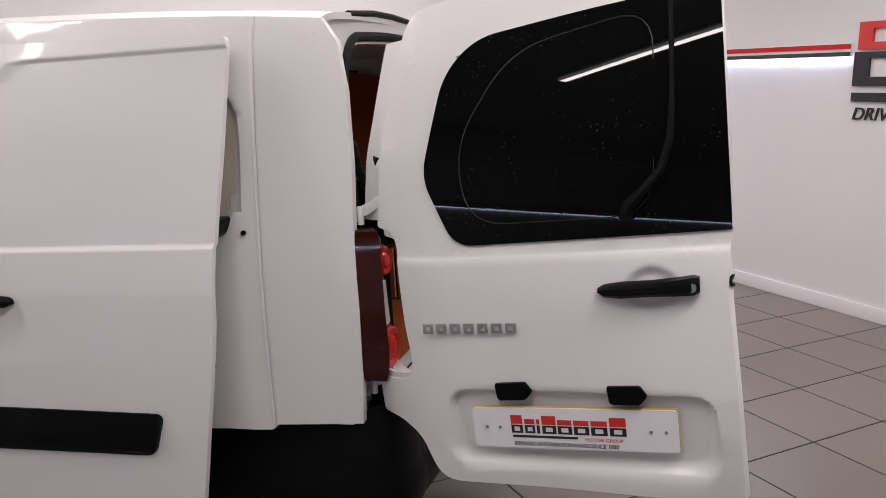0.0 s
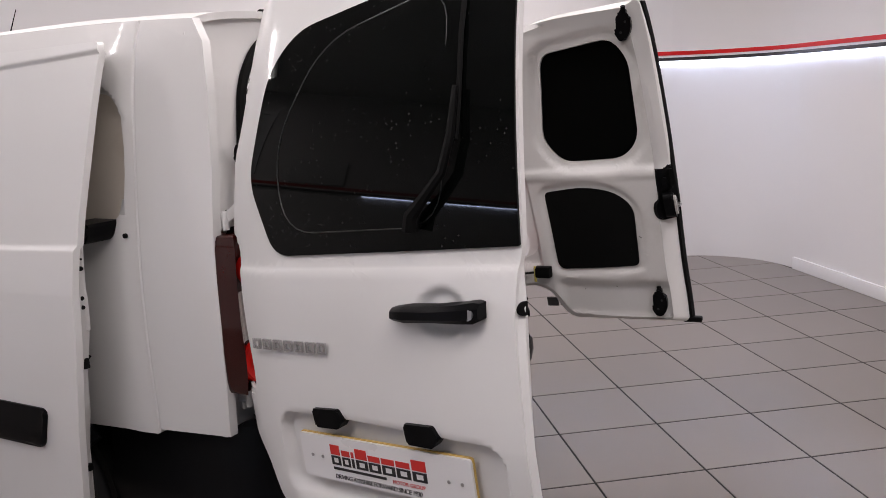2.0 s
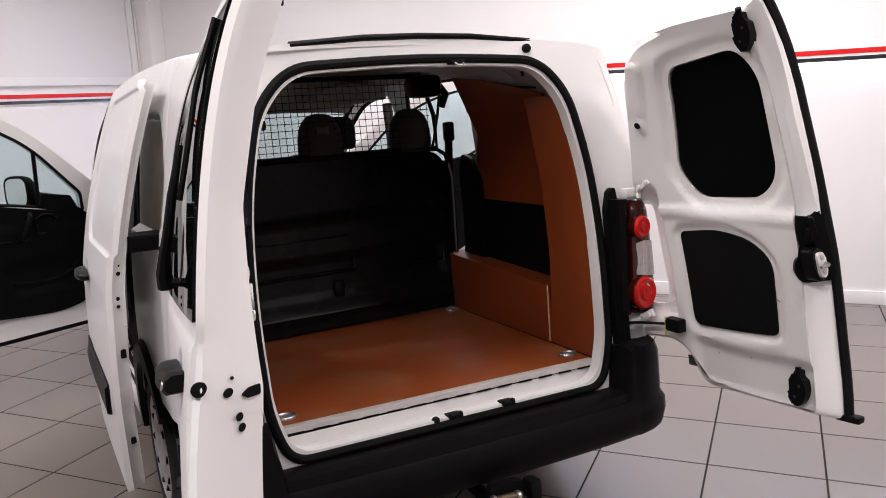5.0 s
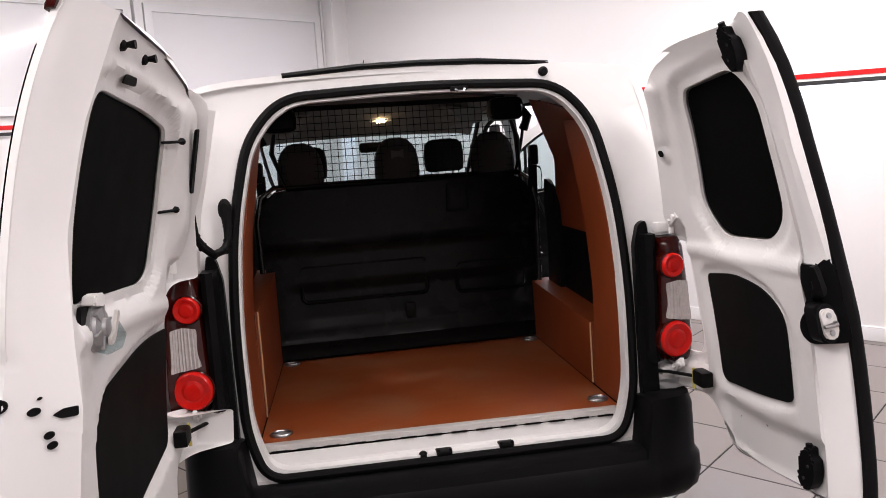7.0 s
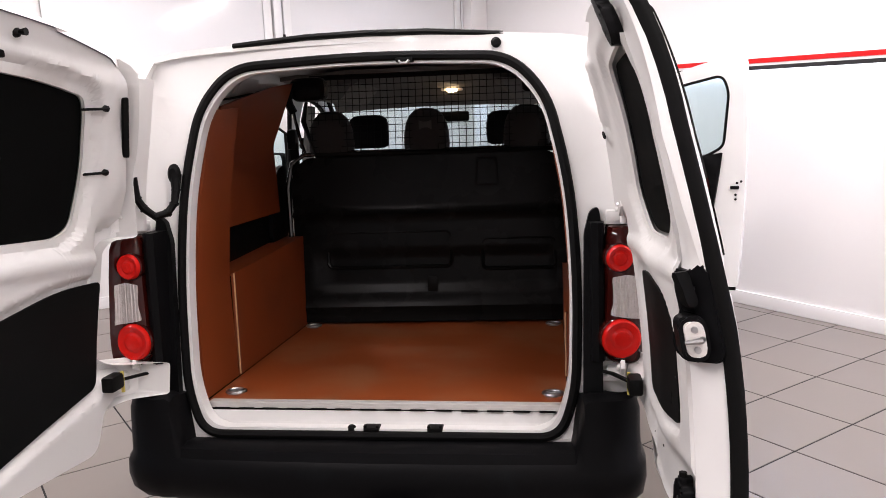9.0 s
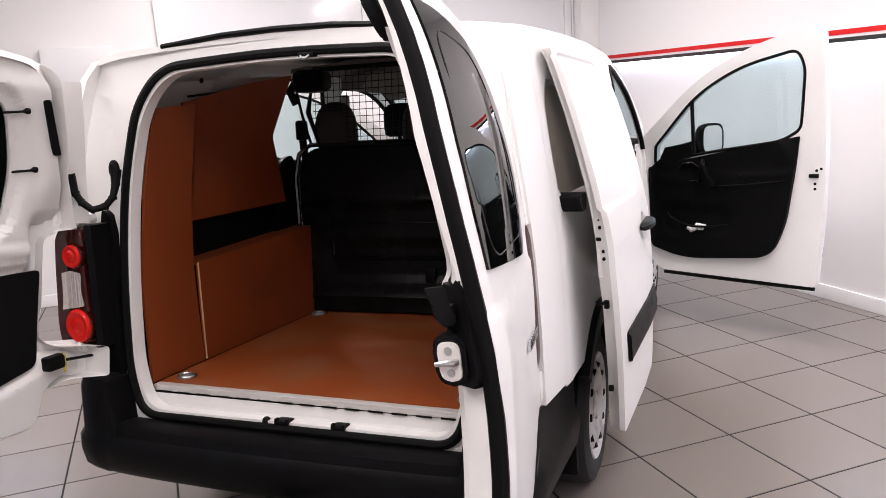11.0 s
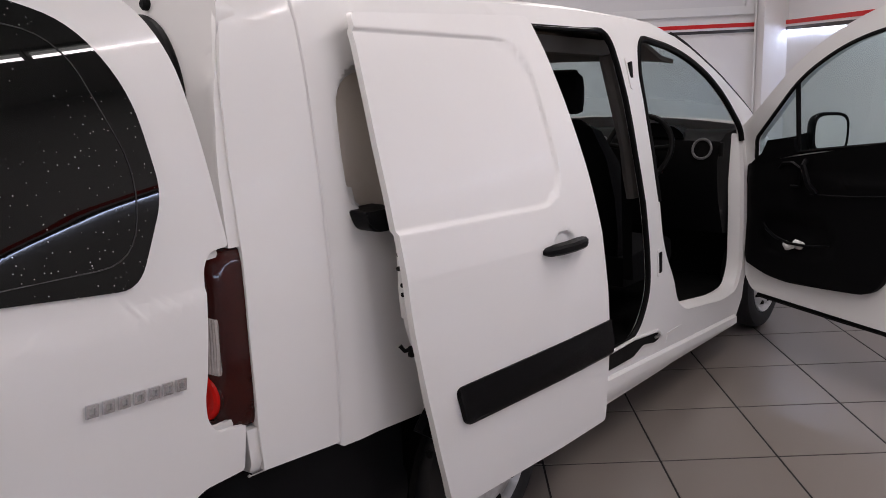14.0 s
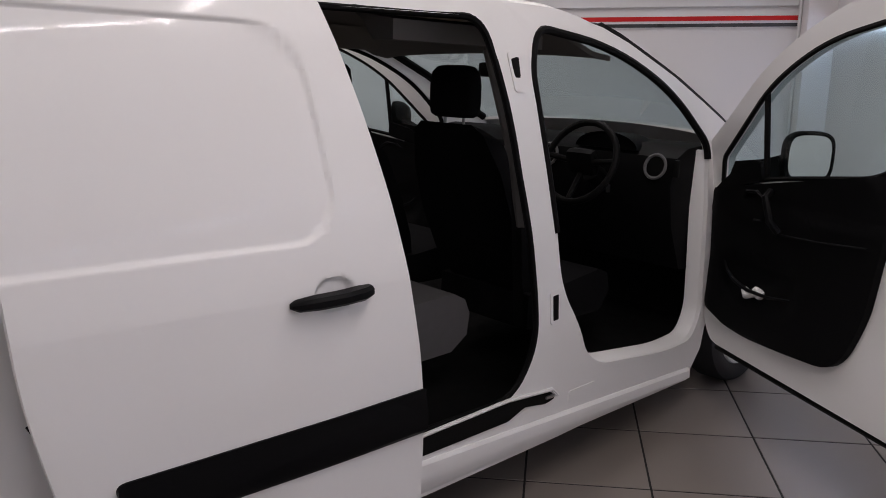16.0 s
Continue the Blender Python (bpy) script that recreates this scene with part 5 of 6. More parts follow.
        for k, (u, w) in enumerate(cells):
            tall = 0.016 if k in (0, 3, 7) else 0.006
            part("red_shape", slab([(u, 0.7165), (u + w, 0.7165), (u + w, 0.724 + tall), (u, 0.724 + tall)], pf, 0.001), LOGORED, np_, "red printed shape", 0)
            part("black_shape", sheet([(u, 0.692), (u + w, 0.692), (u + w, 0.7135), (u, 0.7135)], [[(u + w * 0.25, 0.697), (u + w * 0.75, 0.697), (u + w * 0.75, 0.709), (u + w * 0.25, 0.709)]] if w > 0.02 else [], [], [], pf, 0.001), LOGOBLK, np_, "black printed shape", 0)
        part("black_bar", slab([(0.432, 0.680), (0.600, 0.680), (0.600, 0.686), (0.432, 0.686)], pf, 0.001), LOGOBLK, np_, "black printed line", 0)
        lettering("small_words", "MOTOR GROUP", 0.0125, 0.0004, LOGORED, np_, Matrix.Translation(flat_plate(0.618, 0.6755, 0.0012)) @ plate_turn, 0.0, 1.05, "small red words")
        lettering("slogan", "DRIVING AYRSHIRE FORWARD SINCE 1930", 0.0158, 0.0004, LOGOBLK, np_, Matrix.Translation(flat_plate(0.432, 0.658, 0.0012)) @ plate_turn, 0.25, 0.87, "small black slanting words")
        for u in (0.365, 0.40, 0.78, 0.815):
            part("screw", disc(lambda a, b, d: flat_plate(a, b, d), 0.004, 0.002, 10, 0, (u, 0.706)), STEEL, np_)
        # rear wiper
        wp = part("wiper", tube([f(0.752, 1.232, -0.030), f(0.760, 1.262, -0.036), f(0.80, 1.300, -0.038), f(0.838, 1.340, -0.036), f(0.860, 1.41, -0.034), f(0.868, 1.50, -0.028)], [0.017, 0.015, 0.011, 0.010, 0.009, 0.006], 8), RUBBER, door, "black rear wiper arm")
        part("wiper_blade", tube([f(0.862, 1.40, -0.020), f(0.867, 1.47, -0.015), f(0.871, 1.60, -0.015), f(0.873, 1.725, -0.012)], 0.006, 6), RUBBER, wp, "black wiper blade")
        part("wiper_shaft", tube([f(0.755, 1.240, -0.035), f(0.755, 1.240, 0.0)], 0.009, 10), RUBBER, wp)
        # return flange on the hinge side, above the lamp
        flange = []
        for v in [1.245 + 0.475 * i / 12 for i in range(13)]:
            e = lerp(v, [(1.23, 0.086), (1.42, 0.108), (1.62, 0.150), (1.75, 0.180)])
            flange.append([f(e + p, v, wrap(e, v) + q) for p, q in ((0.006, 0.006), (-0.020, 0.030), (-0.052, 0.052), (-0.078, 0.074), (-0.074, 0.080), (-0.046, 0.060), (-0.012, 0.040), (0.012, 0.016))])
        part("hinge_flange", loft(flange, True, True), WHITE, door, "white return edge on the hinge side")
        part("brake_lamp", slab(rounded([(0.70, 1.800), (1.0, 1.802), (1.0, 1.824), (0.70, 1.822)], 0.008), lambda a, b, d: f(a, b, d - 0.012), 0.02, 0.003), DARKRED, door, "dark red high brake lamp")
    if not plate:
        for a, b, v0, v1 in ((0.128, 0.178, 0.602, 0.640), (0.186, 0.258, 0.624, 0.640), (0.186, 0.240, 0.604, 0.618)):
            part("sticker_bar", slab(rounded([(a, v0), (b, v0), (b, v1), (a, v1)], 0.003, 2), lambda u, v, d: f(u, v, d - 0.007), 0.001), GREYCLOTH, door, "small grey sticker bar", 0)
    if not plate:
        for a, v, da, dv in ((0.600, 0.930, 0.010, -0.006), (0.560, 0.880, 0.002, -0.014), (0.553, 0.850, 0.003, 0.006), (0.470, 0.720, 0.006, -0.004), (0.330, 0.700, 0.004, 0.004)):
            part("scratch", tube([f(a, v, lay(a, v) + 0.0145), f(a + da, v + dv, lay(a + da, v + dv) + 0.0145)], 0.0012, 4), RUBBER, door, "short dark scratch", 0)
    # chrome badge: one raised plain bar to a letter
    b0, b1 = ((0.219, 0.477) if plate else (0.168, 0.418))
    for k in range(7):
        u = b0 + (b1 - b0) * (k / 7) if plate else b1 - (b1 - b0) * ((k + 1) / 7)
        w = (b1 - b0) / 7 * 0.74
        part("badge_bar", sheet([(u, 0.961), (u + w, 0.961), (u + w, 0.986), (u, 0.986)], [[(u + w * 0.28, 0.967), (u + w * 0.72, 0.967), (u + w * 0.72, 0.979), (u + w * 0.28, 0.979)]], [], [], lambda a, b, d: f(a, b + (0.0 if plate else 0.083 * (a - b0) - 0.006), d - 0.011), 0.005), CHROME, door, "raised chrome badge bar", 0)
    return door


L_OUT = rounded([(0.026, 0.700, 0.01), (0.022, 0.806, 0.01), (0.080, 0.810, 0.03), (0.128, 0.816, 0.03), (0.160, 0.842, 0.03), (0.165, 0.887, 0.03), (0.153, 0.955, 0.05), (0.148, 1.09, 0.05), (0.146, 1.190, 0.02), (0.128, 1.222, 0.02), (0.078, 1.230, 0.01), (0.105, 1.42, 0.1), (0.150, 1.62, 0.15), (0.185, 1.780, 0.10), (0.52, 1.825, 0.2), (0.990, 1.835, 0.02), *[(lerp(z, FREE_U), z, 0.03) for z in (1.60, 1.40, 1.25, 1.19, 1.15, 1.10, 1.05, 0.98, 0.90, 0.80, 0.70, 0.62)], (0.987, 0.535, 0.02), (0.215, 0.545, 0.05), (0.165, 0.665, 0.05), (0.10, 0.697, 0.02)], 0.03, 5)
L_GLASS = rounded([(0.322, 1.183, 0.05), (0.984, 1.190, 0.004), (0.984, 1.745, 0.01), (0.72, 1.728, 0.2), (0.40, 1.690, 0.07), (0.315, 1.61, 0.10), (0.245, 1.36, 0.05)], 0.05, 6)
L_HOLE = rounded([(0.372, 1.244, 0.03), (0.862, 1.238, 0.05), (0.864, 1.68, 0.06), (0.50, 1.672, 0.1), (0.322, 1.650, 0.03), (0.298, 1.598, 0.05), (0.272, 1.445, 0.1), (0.305, 1.275, 0.05)], 0.05, 6)
L_LOW = rounded([(0.20, 0.765, 0.03), (0.74, 0.62, 0.03), (0.74, 0.93, 0.08), (0.68, 1.02, 0.10), (0.36, 1.09, 0.12), (0.17, 1.095, 0.02)], 0.03, 6)
rear_door(-1, 1.02, (-0.905, -0.095), -95.5, -3.0, 0.0, "white left rear door, swung wide open, with a blacked-out window", L_OUT, L_GLASS, L_HOLE, L_LOW)

R_OUT = rounded([(-0.028, 0.695, 0.01), (-0.026, 0.806, 0.01), (0.012, 0.812, 0.02), (0.066, 0.820, 0.02), (0.096, 0.858, 0.02), (0.104, 0.905, 0.03), (0.098, 0.955, 0.05), (0.099, 1.09, 0.1), (0.100, 1.200, 0.02), (0.081, 1.230, 0.02), (0.022, 1.234, 0.01), (0.040, 1.30, 0.05), (0.068, 1.42, 0.1), (0.130, 1.67, 0.12), (0.215, 1.785, 0.08), (0.45, 1.835, 0.2), (0.790, 1.845, 0.02), *[(b, a, 0.05) for a, b, _ in reversed(SEAL_R[1:-1])], (0.751, 0.560, 0.02), (0.225, 0.565, 0.05), (0.165, 0.675, 0.05), (0.10, 0.702, 0.02)], 0.03, 5)
R_GLASS = rounded([(0.275, 1.190, 0.05), (0.748, 1.235, 0.004), (0.758, 1.38, 0.1), (0.760, 1.785, 0.02), (0.56, 1.775, 0.15), (0.365, 1.720, 0.07), (0.260, 1.59, 0.10), (0.205, 1.37, 0.05)], 0.05, 6)
R_HOLE = rounded([(0.335, 1.246, 0.05), (0.590, 1.252, 0.06), (0.668, 1.325, 0.06), (0.690, 1.640, 0.06), (0.640, 1.722, 0.06), (0.365, 1.690, 0.05), (0.335, 1.655, 0.03), (0.268, 1.345, 0.05)], 0.05, 6)
R_LOW = rounded([(0.226, 0.782, 0.04), (0.580, 0.806, 0.025), (0.598, 1.055, 0.05), (0.53, 1.118, 0.10), (0.41, 1.142, 0.08), (0.226, 1.120, 0.025)], 0.03, 6)
rear_door(1, 0.785, (0.848, -0.107), 98.4, -0.3, 0.132, "white right rear door, swung wide open, with a blacked-out window", R_OUT, R_GLASS, R_HOLE, R_LOW)

# sliding side doors, run back along the body
SLIDE_L = rounded([(0.440, 0.400, 0.02), (1.350, 0.400, 0.02), (1.347, 0.80, 0.2), (1.255, 1.27, 0.3), (1.195, 1.52, 0.2), (1.105, 1.795, 0.03), (0.292, 1.762, 0.02), (0.295, 1.47, 0.3), (0.318, 1.22, 0.1), (0.328, 0.99, 0.2), (0.378, 0.70, 0.2)], 0.03, 5)
SLIDE_R = rounded([(0.505, 0.400, 0.02), (1.350, 0.400, 0.02), (1.347, 0.80, 0.2), (1.262, 1.27, 0.3), (1.205, 1.52, 0.2), (1.128, 1.818, 0.03), (0.342, 1.778, 0.02), (0.322, 1.47, 0.3), (0.330, 1.22, 0.1), (0.345, 0.99, 0.2), (0.410, 0.70, 0.2)], 0.03, 5)
for s, SLIDE in ((-1, SLIDE_L), (1, SLIDE_R)):
    run = 0.0 if s > 0 else -0.045

    def plain(u, v, d, s=s, run=run):
        lean = 0.09 * max(0.0, (v - 1.10) / 0.66) ** 1.5 + (0.035 if s > 0 else 0.01) * max(0.0, 1.06 - u)
        return (s * (half(v, 1.2) + 0.175 - d - lean), u + run, v)

    def slide(u, v, d):
        k = 0.011 * smooth01(0.5 - box_dist(u, v, -0.5, 1.085 + 0.10 * (1.25 - v), 1.225, 1.735, 0.13) / 0.014)
        k += 0.016 * smooth01(0.5 - (math.hypot((u - 1.055) * 0.75, v - 1.094) - 0.040) / 0.014)
        return plain(u, v, d + k)
    sd = part("sliding_door", sheet(SLIDE, [], steps(0.31, 1.36, 0.03) + steps(0.98, 1.13, 0.007), steps(0.40, 1.80, 0.024) + steps(1.205, 1.245, 0.004) + steps(1.72, 1.75, 0.004) + steps(1.045, 1.145, 0.007), slide, 0.020), WHITE, van, "white sliding side door, run open")
    def tuck(v):
        """How far the inner flange stands in from the rear edge of the skin."""
        return lerp(v, [(0.40, 0.030), (0.62, 0.040), (0.72, 0.030), (0.84, 0.036), (0.98, 0.022), (1.10, 0.026), (1.18, 0.038), (1.26, 0.050), (1.80, 0.052)])
    inn = [(u + (tuck(v) if u < 0.8 else -0.015), v + (0.02 if v < 1 else -0.02)) for u, v in SLIDE]
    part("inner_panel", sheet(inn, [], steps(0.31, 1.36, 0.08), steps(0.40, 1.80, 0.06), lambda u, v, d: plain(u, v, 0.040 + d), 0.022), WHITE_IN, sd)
    rear_edge = sorted([p for p in SLIDE if p[0] < 0.53 and 0.405 < p[1] < 1.76], key=lambda p: p[1])
    part("edge_flange", loft([[plain(u + k * tuck(v), v, d) for u, v in rear_edge] for k, d in ((0.02, 0.018), (0.30, 0.024), (0.75, 0.040), (1.0, 0.052), (1.1, 0.060))], False, False), WHITE_IN, sd)
    part("rub_strip", sheet(rounded([(0.500, 0.770, 0.03), (1.348, 0.782, 0.004), (1.350, 0.652, 0.004), (0.540, 0.648, 0.03)], 0.02, 6), [], steps(0.5, 1.35, 0.1), [0.665, 0.71, 0.765], lambda u, v, d: slide(u, v, d - 0.016 + 0.010 * (abs(v - 0.71) > 0.05)), 0.018), BLACK, sd, "black rubbing strip")
    hd = part("handle", loft([[plain(u, v0 + dv, -0.003 - e) for dv, e in ((-h, 0), (-h, t), (-h * 0.5, t + 0.009), (h * 0.5, t + 0.009), (h, t), (h, 0))] for u, v0, h, t in ((0.925, 1.086, 0.006, 0.004), (0.94, 1.087, 0.013, 0.020), (0.99, 1.089, 0.015, 0.032), (1.06, 1.090, 0.015, 0.034), (1.12, 1.092, 0.016, 0.030), (1.155, 1.093, 0.014, 0.014))], True, True), BLACK, sd, "black plastic door handle")
    edge = lambda v, s=s: (0.338 if s > 0 else 0.322) + max(0.0, 0.99 - v) * 0.20
    for z, w, h in ((0.90, 0.018, 0.030), (0.585, 0.018, 0.022)):
        part("edge_latch", block(plain(edge(z) + 0.026, z, 0.044), (w, 0.016, h), 0.005), RUBBER, sd, "black latch in the door edge")
    for z, r in ((1.165, 0.0065), (1.085, 0.006), (1.060, 0.006), (1.19, 0.003)):
        part("plug", tube([plain(edge(z) + 0.034, z, 0.040), plain(edge(z) + 0.016, z, 0.038)], r, 10), RUBBER, sd, "black plug in the door edge")
    hk = 0.0 if s > 0 else 0.018
    part("edge_hook", tube([plain(0.395 + hk, 0.905, 0.050), plain(0.378 + hk, 0.898, 0.066), plain(0.372 + hk, 0.912, 0.076)], 0.006, 6), RUBBER, sd, "black catch hook")
    part("edge_clip", block(plain(0.368, 1.125, 0.048), (0.024, 0.018, 0.012), 0.004), RUBBER, sd)

# front doors, swung open
F_OUT = rounded([(0.02, 0.62, 0.06), (0.10, 0.515, 0.05), (1.120, 0.500, 0.02), (1.150, 0.90, 0.1), (1.175, 1.40, 0.2), (1.190, 1.975, 0.06), (0.80, 1.905, 0.3), (0.42, 1.735, 0.2), (-0.02, 1.375, 0.03), (0.0, 1.0, 0.2)], 0.03, 6)
F_WIN = rounded([(0.075, 1.215, 0.02), (0.09, 1.33, 0.02), (0.40, 1.635, 0.15), (0.70, 1.785, 0.15), (1.045, 1.850, 0.05), (1.080, 1.75, 0.05), (1.035, 1.41, 0.04), (0.92, 1.345, 0.06), (0.45, 1.285, 0.1)], 0.03, 6)
F_TRIM = rounded([(0.035, 0.68, 0.05), (0.028, 1.19, 0.02), (0.45, 1.268, 0.05), (1.030, 1.372, 0.01), (0.985, 1.10, 0.1), (0.940, 0.84, 0.1), (0.86, 0.655, 0.10), (0.30, 0.605, 0.1)], 0.05, 6)
for s in (-1, 1):
    base, ang = Vector((0.871, 3.209, 0)), radians(-27.3)
    U, N = Vector((math.cos(ang), math.sin(ang), 0)), Vector((math.sin(ang), -math.cos(ang), 0))

    def fd(u, v, d, s=s):
        bend = lerp(v, [(0.5, 0.0), (0.9, 0.015), (1.2, 0.0), (1.5, -0.045), (1.98, -0.14)])
        p = base + U * u - N * (d + bend)
        return (s * p.x, p.y, v)
    door = part("front_door", sheet(F_OUT, [F_WIN], steps(0, 1.18, 0.08), steps(0.5, 1.97, 0.08), lambda u, v, d: fd(u, v, d - 0.02), 0.055), WHITE, van, "white front door, swung open, with black trim inside")
    tb = part("door_trim", sheet(F_TRIM, [], steps(0, 1.1, 0.035), steps(0.6, 1.38, 0.03), lambda u, v, d: fd(u, v, d - 0.052 + 0.020 * smooth01(0.5 - box_dist(u, v, 0.16, 0.60, 0.77, 0.94, 0.07) / 0.03) - 0.014 * smooth01(0.5 - abs(v - (1.10 + 0.06 * u)) / 0.05) + 0.02 * smooth01(0.5 + box_dist(u, v, 0.05, 1.0, 0.62, 1.36, 0.1) / 0.03)), 0.03), TRIM, door, "black moulded door trim")
    gl = part("window_glass", sheet([(u * 1.004, v) for u, v in F_WIN], [], [], steps(1.2, 1.85, 0.1), lambda u, v, d: fd(u, v, d + 0.004), 0.004), GLASS, door, "clear greenish side window")
    gl.visible_shadow = False
    part("window_seal", tube([fd(u, v, -0.016) for u, v in F_WIN], 0.010, 6, True), RUBBER, door, "black window seal")
    part("window_post", tube([fd(0.352, 1.26, -0.008), fd(0.372, 1.625, -0.008)], 0.012, 8), RUBBER, door, "black window post")
    part("grab_handle", tube([fd(0.440, 1.235, -0.056), fd(0.452, 1.215, -0.090), fd(0.490, 1.125, -0.094), fd(0.508, 1.085, -0.066)], 0.015, 8), BLACK, door, "black grab handle")
    part("trim_line", tube([fd(0.47, 1.075, -0.060), fd(0.7, 1.09, -0.062), fd(0.94, 1.116, -0.060)], 0.004, 6), BLACK, door, "fine seam in the trim")
    part("pocket_lip", tube([fd(0.175, 0.900, -0.056), fd(0.205, 0.868, -0.062), fd(0.27, 0.838, -0.066), fd(0.36, 0.820, -0.068), fd(0.48, 0.822, -0.066), fd(0.60, 0.842, -0.060)], [0.004, 0.007, 0.008, 0.008, 0.007, 0.004], 8), BLACK, door, "rounded lip of the door pocket")
    part("door_seal", tube([fd(0.13, 0.497, -0.002), fd(0.6, 0.49, -0.002), fd(1.11, 0.487, -0.002)], 0.012, 6), RUBBER, door)
    part("edge_latch", block(fd(1.10, 1.145, -0.025), (0.055, 0.012, 0.022), 0.004, None, Euler((0, 0, s * ang)).to_matrix().to_4x4()), RUBBER, door, "black door latch")
    for u, v in ((1.140, 1.185), (1.105, 1.10), (1.105, 1.07), (1.115, 1.175)):
        part("plug", tube([fd(u, v, -0.019), fd(u, v, -0.024)], 0.008, 10), RUBBER, door)
    if s > 0:
        cl = [(0.320 + 0.13 * i / 8, 0.800 + 0.010 * math.sin(i * 1.9) + 0.003 * i) for i in range(9)]
        part("cloth", tube([fd(u, v, -0.050 - 0.01 * math.sin(i)) for i, (u, v) in enumerate(cl)], [0.008, 0.017, 0.022, 0.015, 0.020, 0.024, 0.016, 0.012, 0.006], 7), WHITEPL, door, "crumpled white cloth in the door pocket", 80)
    part("door_handle", tube([fd(0.98, 1.12, 0.035), fd(1.0, 1.12, 0.075), fd(1.10, 1.13, 0.075), fd(1.12, 1.13, 0.035)], 0.012, 8), BLACK, door, "black outer door handle")
    part("rub_strip", sheet(rounded([(0.12, 0.66), (1.13, 0.66), (1.135, 0.79), (0.12, 0.79)], 0.02), [], [], [], lambda u, v, d: fd(u, v, d + 0.035), 0.014), BLACK, door, "black rubbing strip")
    # mirror
    ME, MN = Vector((0.66, 0.75, 0)).normalized(), Vector((0.75, -0.66, 0)).normalized()

    def mir(a, b, c, s=s):
        p = Vector((1.288, 3.135, 1.362)) + ME * a + Vector((0, 0, b)) - MN * c
        return (s * p.x, p.y, p.z)

    def squircle(w, h, n=28):
        return [(w * math.copysign(abs(math.cos(t)) ** 0.55, math.cos(t)), h * math.copysign(abs(math.sin(t)) ** 0.55, math.sin(t))) for t in (2 * math.pi * i / n for i in range(n))]
    hub = part("mirror", loft([[mir(a, b, c) for a, b in squircle(w, h)] for w, h, c in ((0.086, 0.088, 0.004), (0.090, 0.092, -0.004), (0.098, 0.100, 0.0), (0.100, 0.102, 0.02), (0.090, 0.092, 0.06), (0.062, 0.066, 0.095), (0.02, 0.022, 0.108))], True, True), RUBBER, door, "black wing mirror")
    part("mirror_glass", slab(squircle(0.084, 0.086), lambda a, b, d: mir(a, b, d - 0.001), 0.004), MIRROR, hub, "mirror glass")
    part("mirror_base", loft([[fd(u + du, v + dv, k) for du, dv in ((-r, -0.02), (r, -0.02), (r * 0.6, 0.07), (-r * 0.6, 0.05))] for u, v, r, k in ((0.22, 1.270, 0.11, -0.012), (0.24, 1.275, 0.09, 0.035), (0.30, 1.30, 0.05, 0.10))], True, True), RUBBER, hub, "black mirror foot")
    part("corner_cover", slab(rounded([(0.045, 1.185), (0.110, 1.235), (0.230, 1.312), (0.352, 1.345), (0.362, 1.262), (0.20, 1.222)], 0.02, 4), lambda a, b, d: fd(a, b, d - 0.040), 0.03, 0.004), TRIM, door, "black corner cover")
    part("pull_cup", tube([fd(0.275, 1.190, -0.056), fd(0.30, 1.215, -0.060), fd(0.36, 1.222, -0.060), fd(0.41, 1.195, -0.060), fd(0.405, 1.11, -0.060), fd(0.35, 1.105, -0.058)], 0.008, 6), BLACK, door)

# load space
floor_ply = part("load_floor", sheet(rounded([(-0.6250, 0.006), (0.6250, 0.006), (0.6245, 1.34), (-0.6245, 1.34)], 0.01), [], steps(-0.6, 0.6, 0.2), steps(0, 1.3, 0.2), lambda u, v, d: (u, v, 0.627 - d), 0.014), PLYF, van, "orange-brown plywood floor, scuffed", 0, m=LOAD)
part("edge_strip", block((0, 0.014, 0.629), (1.22, 0.034, 0.008), 0.002), STRIP, floor_ply, "aluminium edging strip")
part("edge_lip", block((0, 0.0015, 0.6185), (1.22, 0.008, 0.015), 0.002), STRIP, floor_ply, "aluminium edging lip")
for k in range(14):
    part("slot", block((-0.56 + 1.12 * k / 13, -0.0035, 0.6105), (0.055, 0.005, 0.006)), RUBBER, floor_ply, "", 0)
for x, y in ((-0.560, 0.120), (0.578, 0.130), (-0.580, 1.140), (0.580, 1.180)):
    part("lashing_ring", tube([(x + 0.035 * math.cos(w), y + 0.028 * math.sin(w), 0.632) for w in (2 * math.pi * i / 16 for i in range(16))], 0.005, 6, True), STEEL, floor_ply, "steel lashing eye")
    part("lashing_cup", disc(lambda a, b, d: (x + a, y + b, 0.6285 - d), 0.036, 0.002, 20), GALV, floor_ply)
PX = [(0.6, 0.628), (1.0, 0.640), (1.3, 0.618), (1.64, 0.560), (1.8, 0.50)]
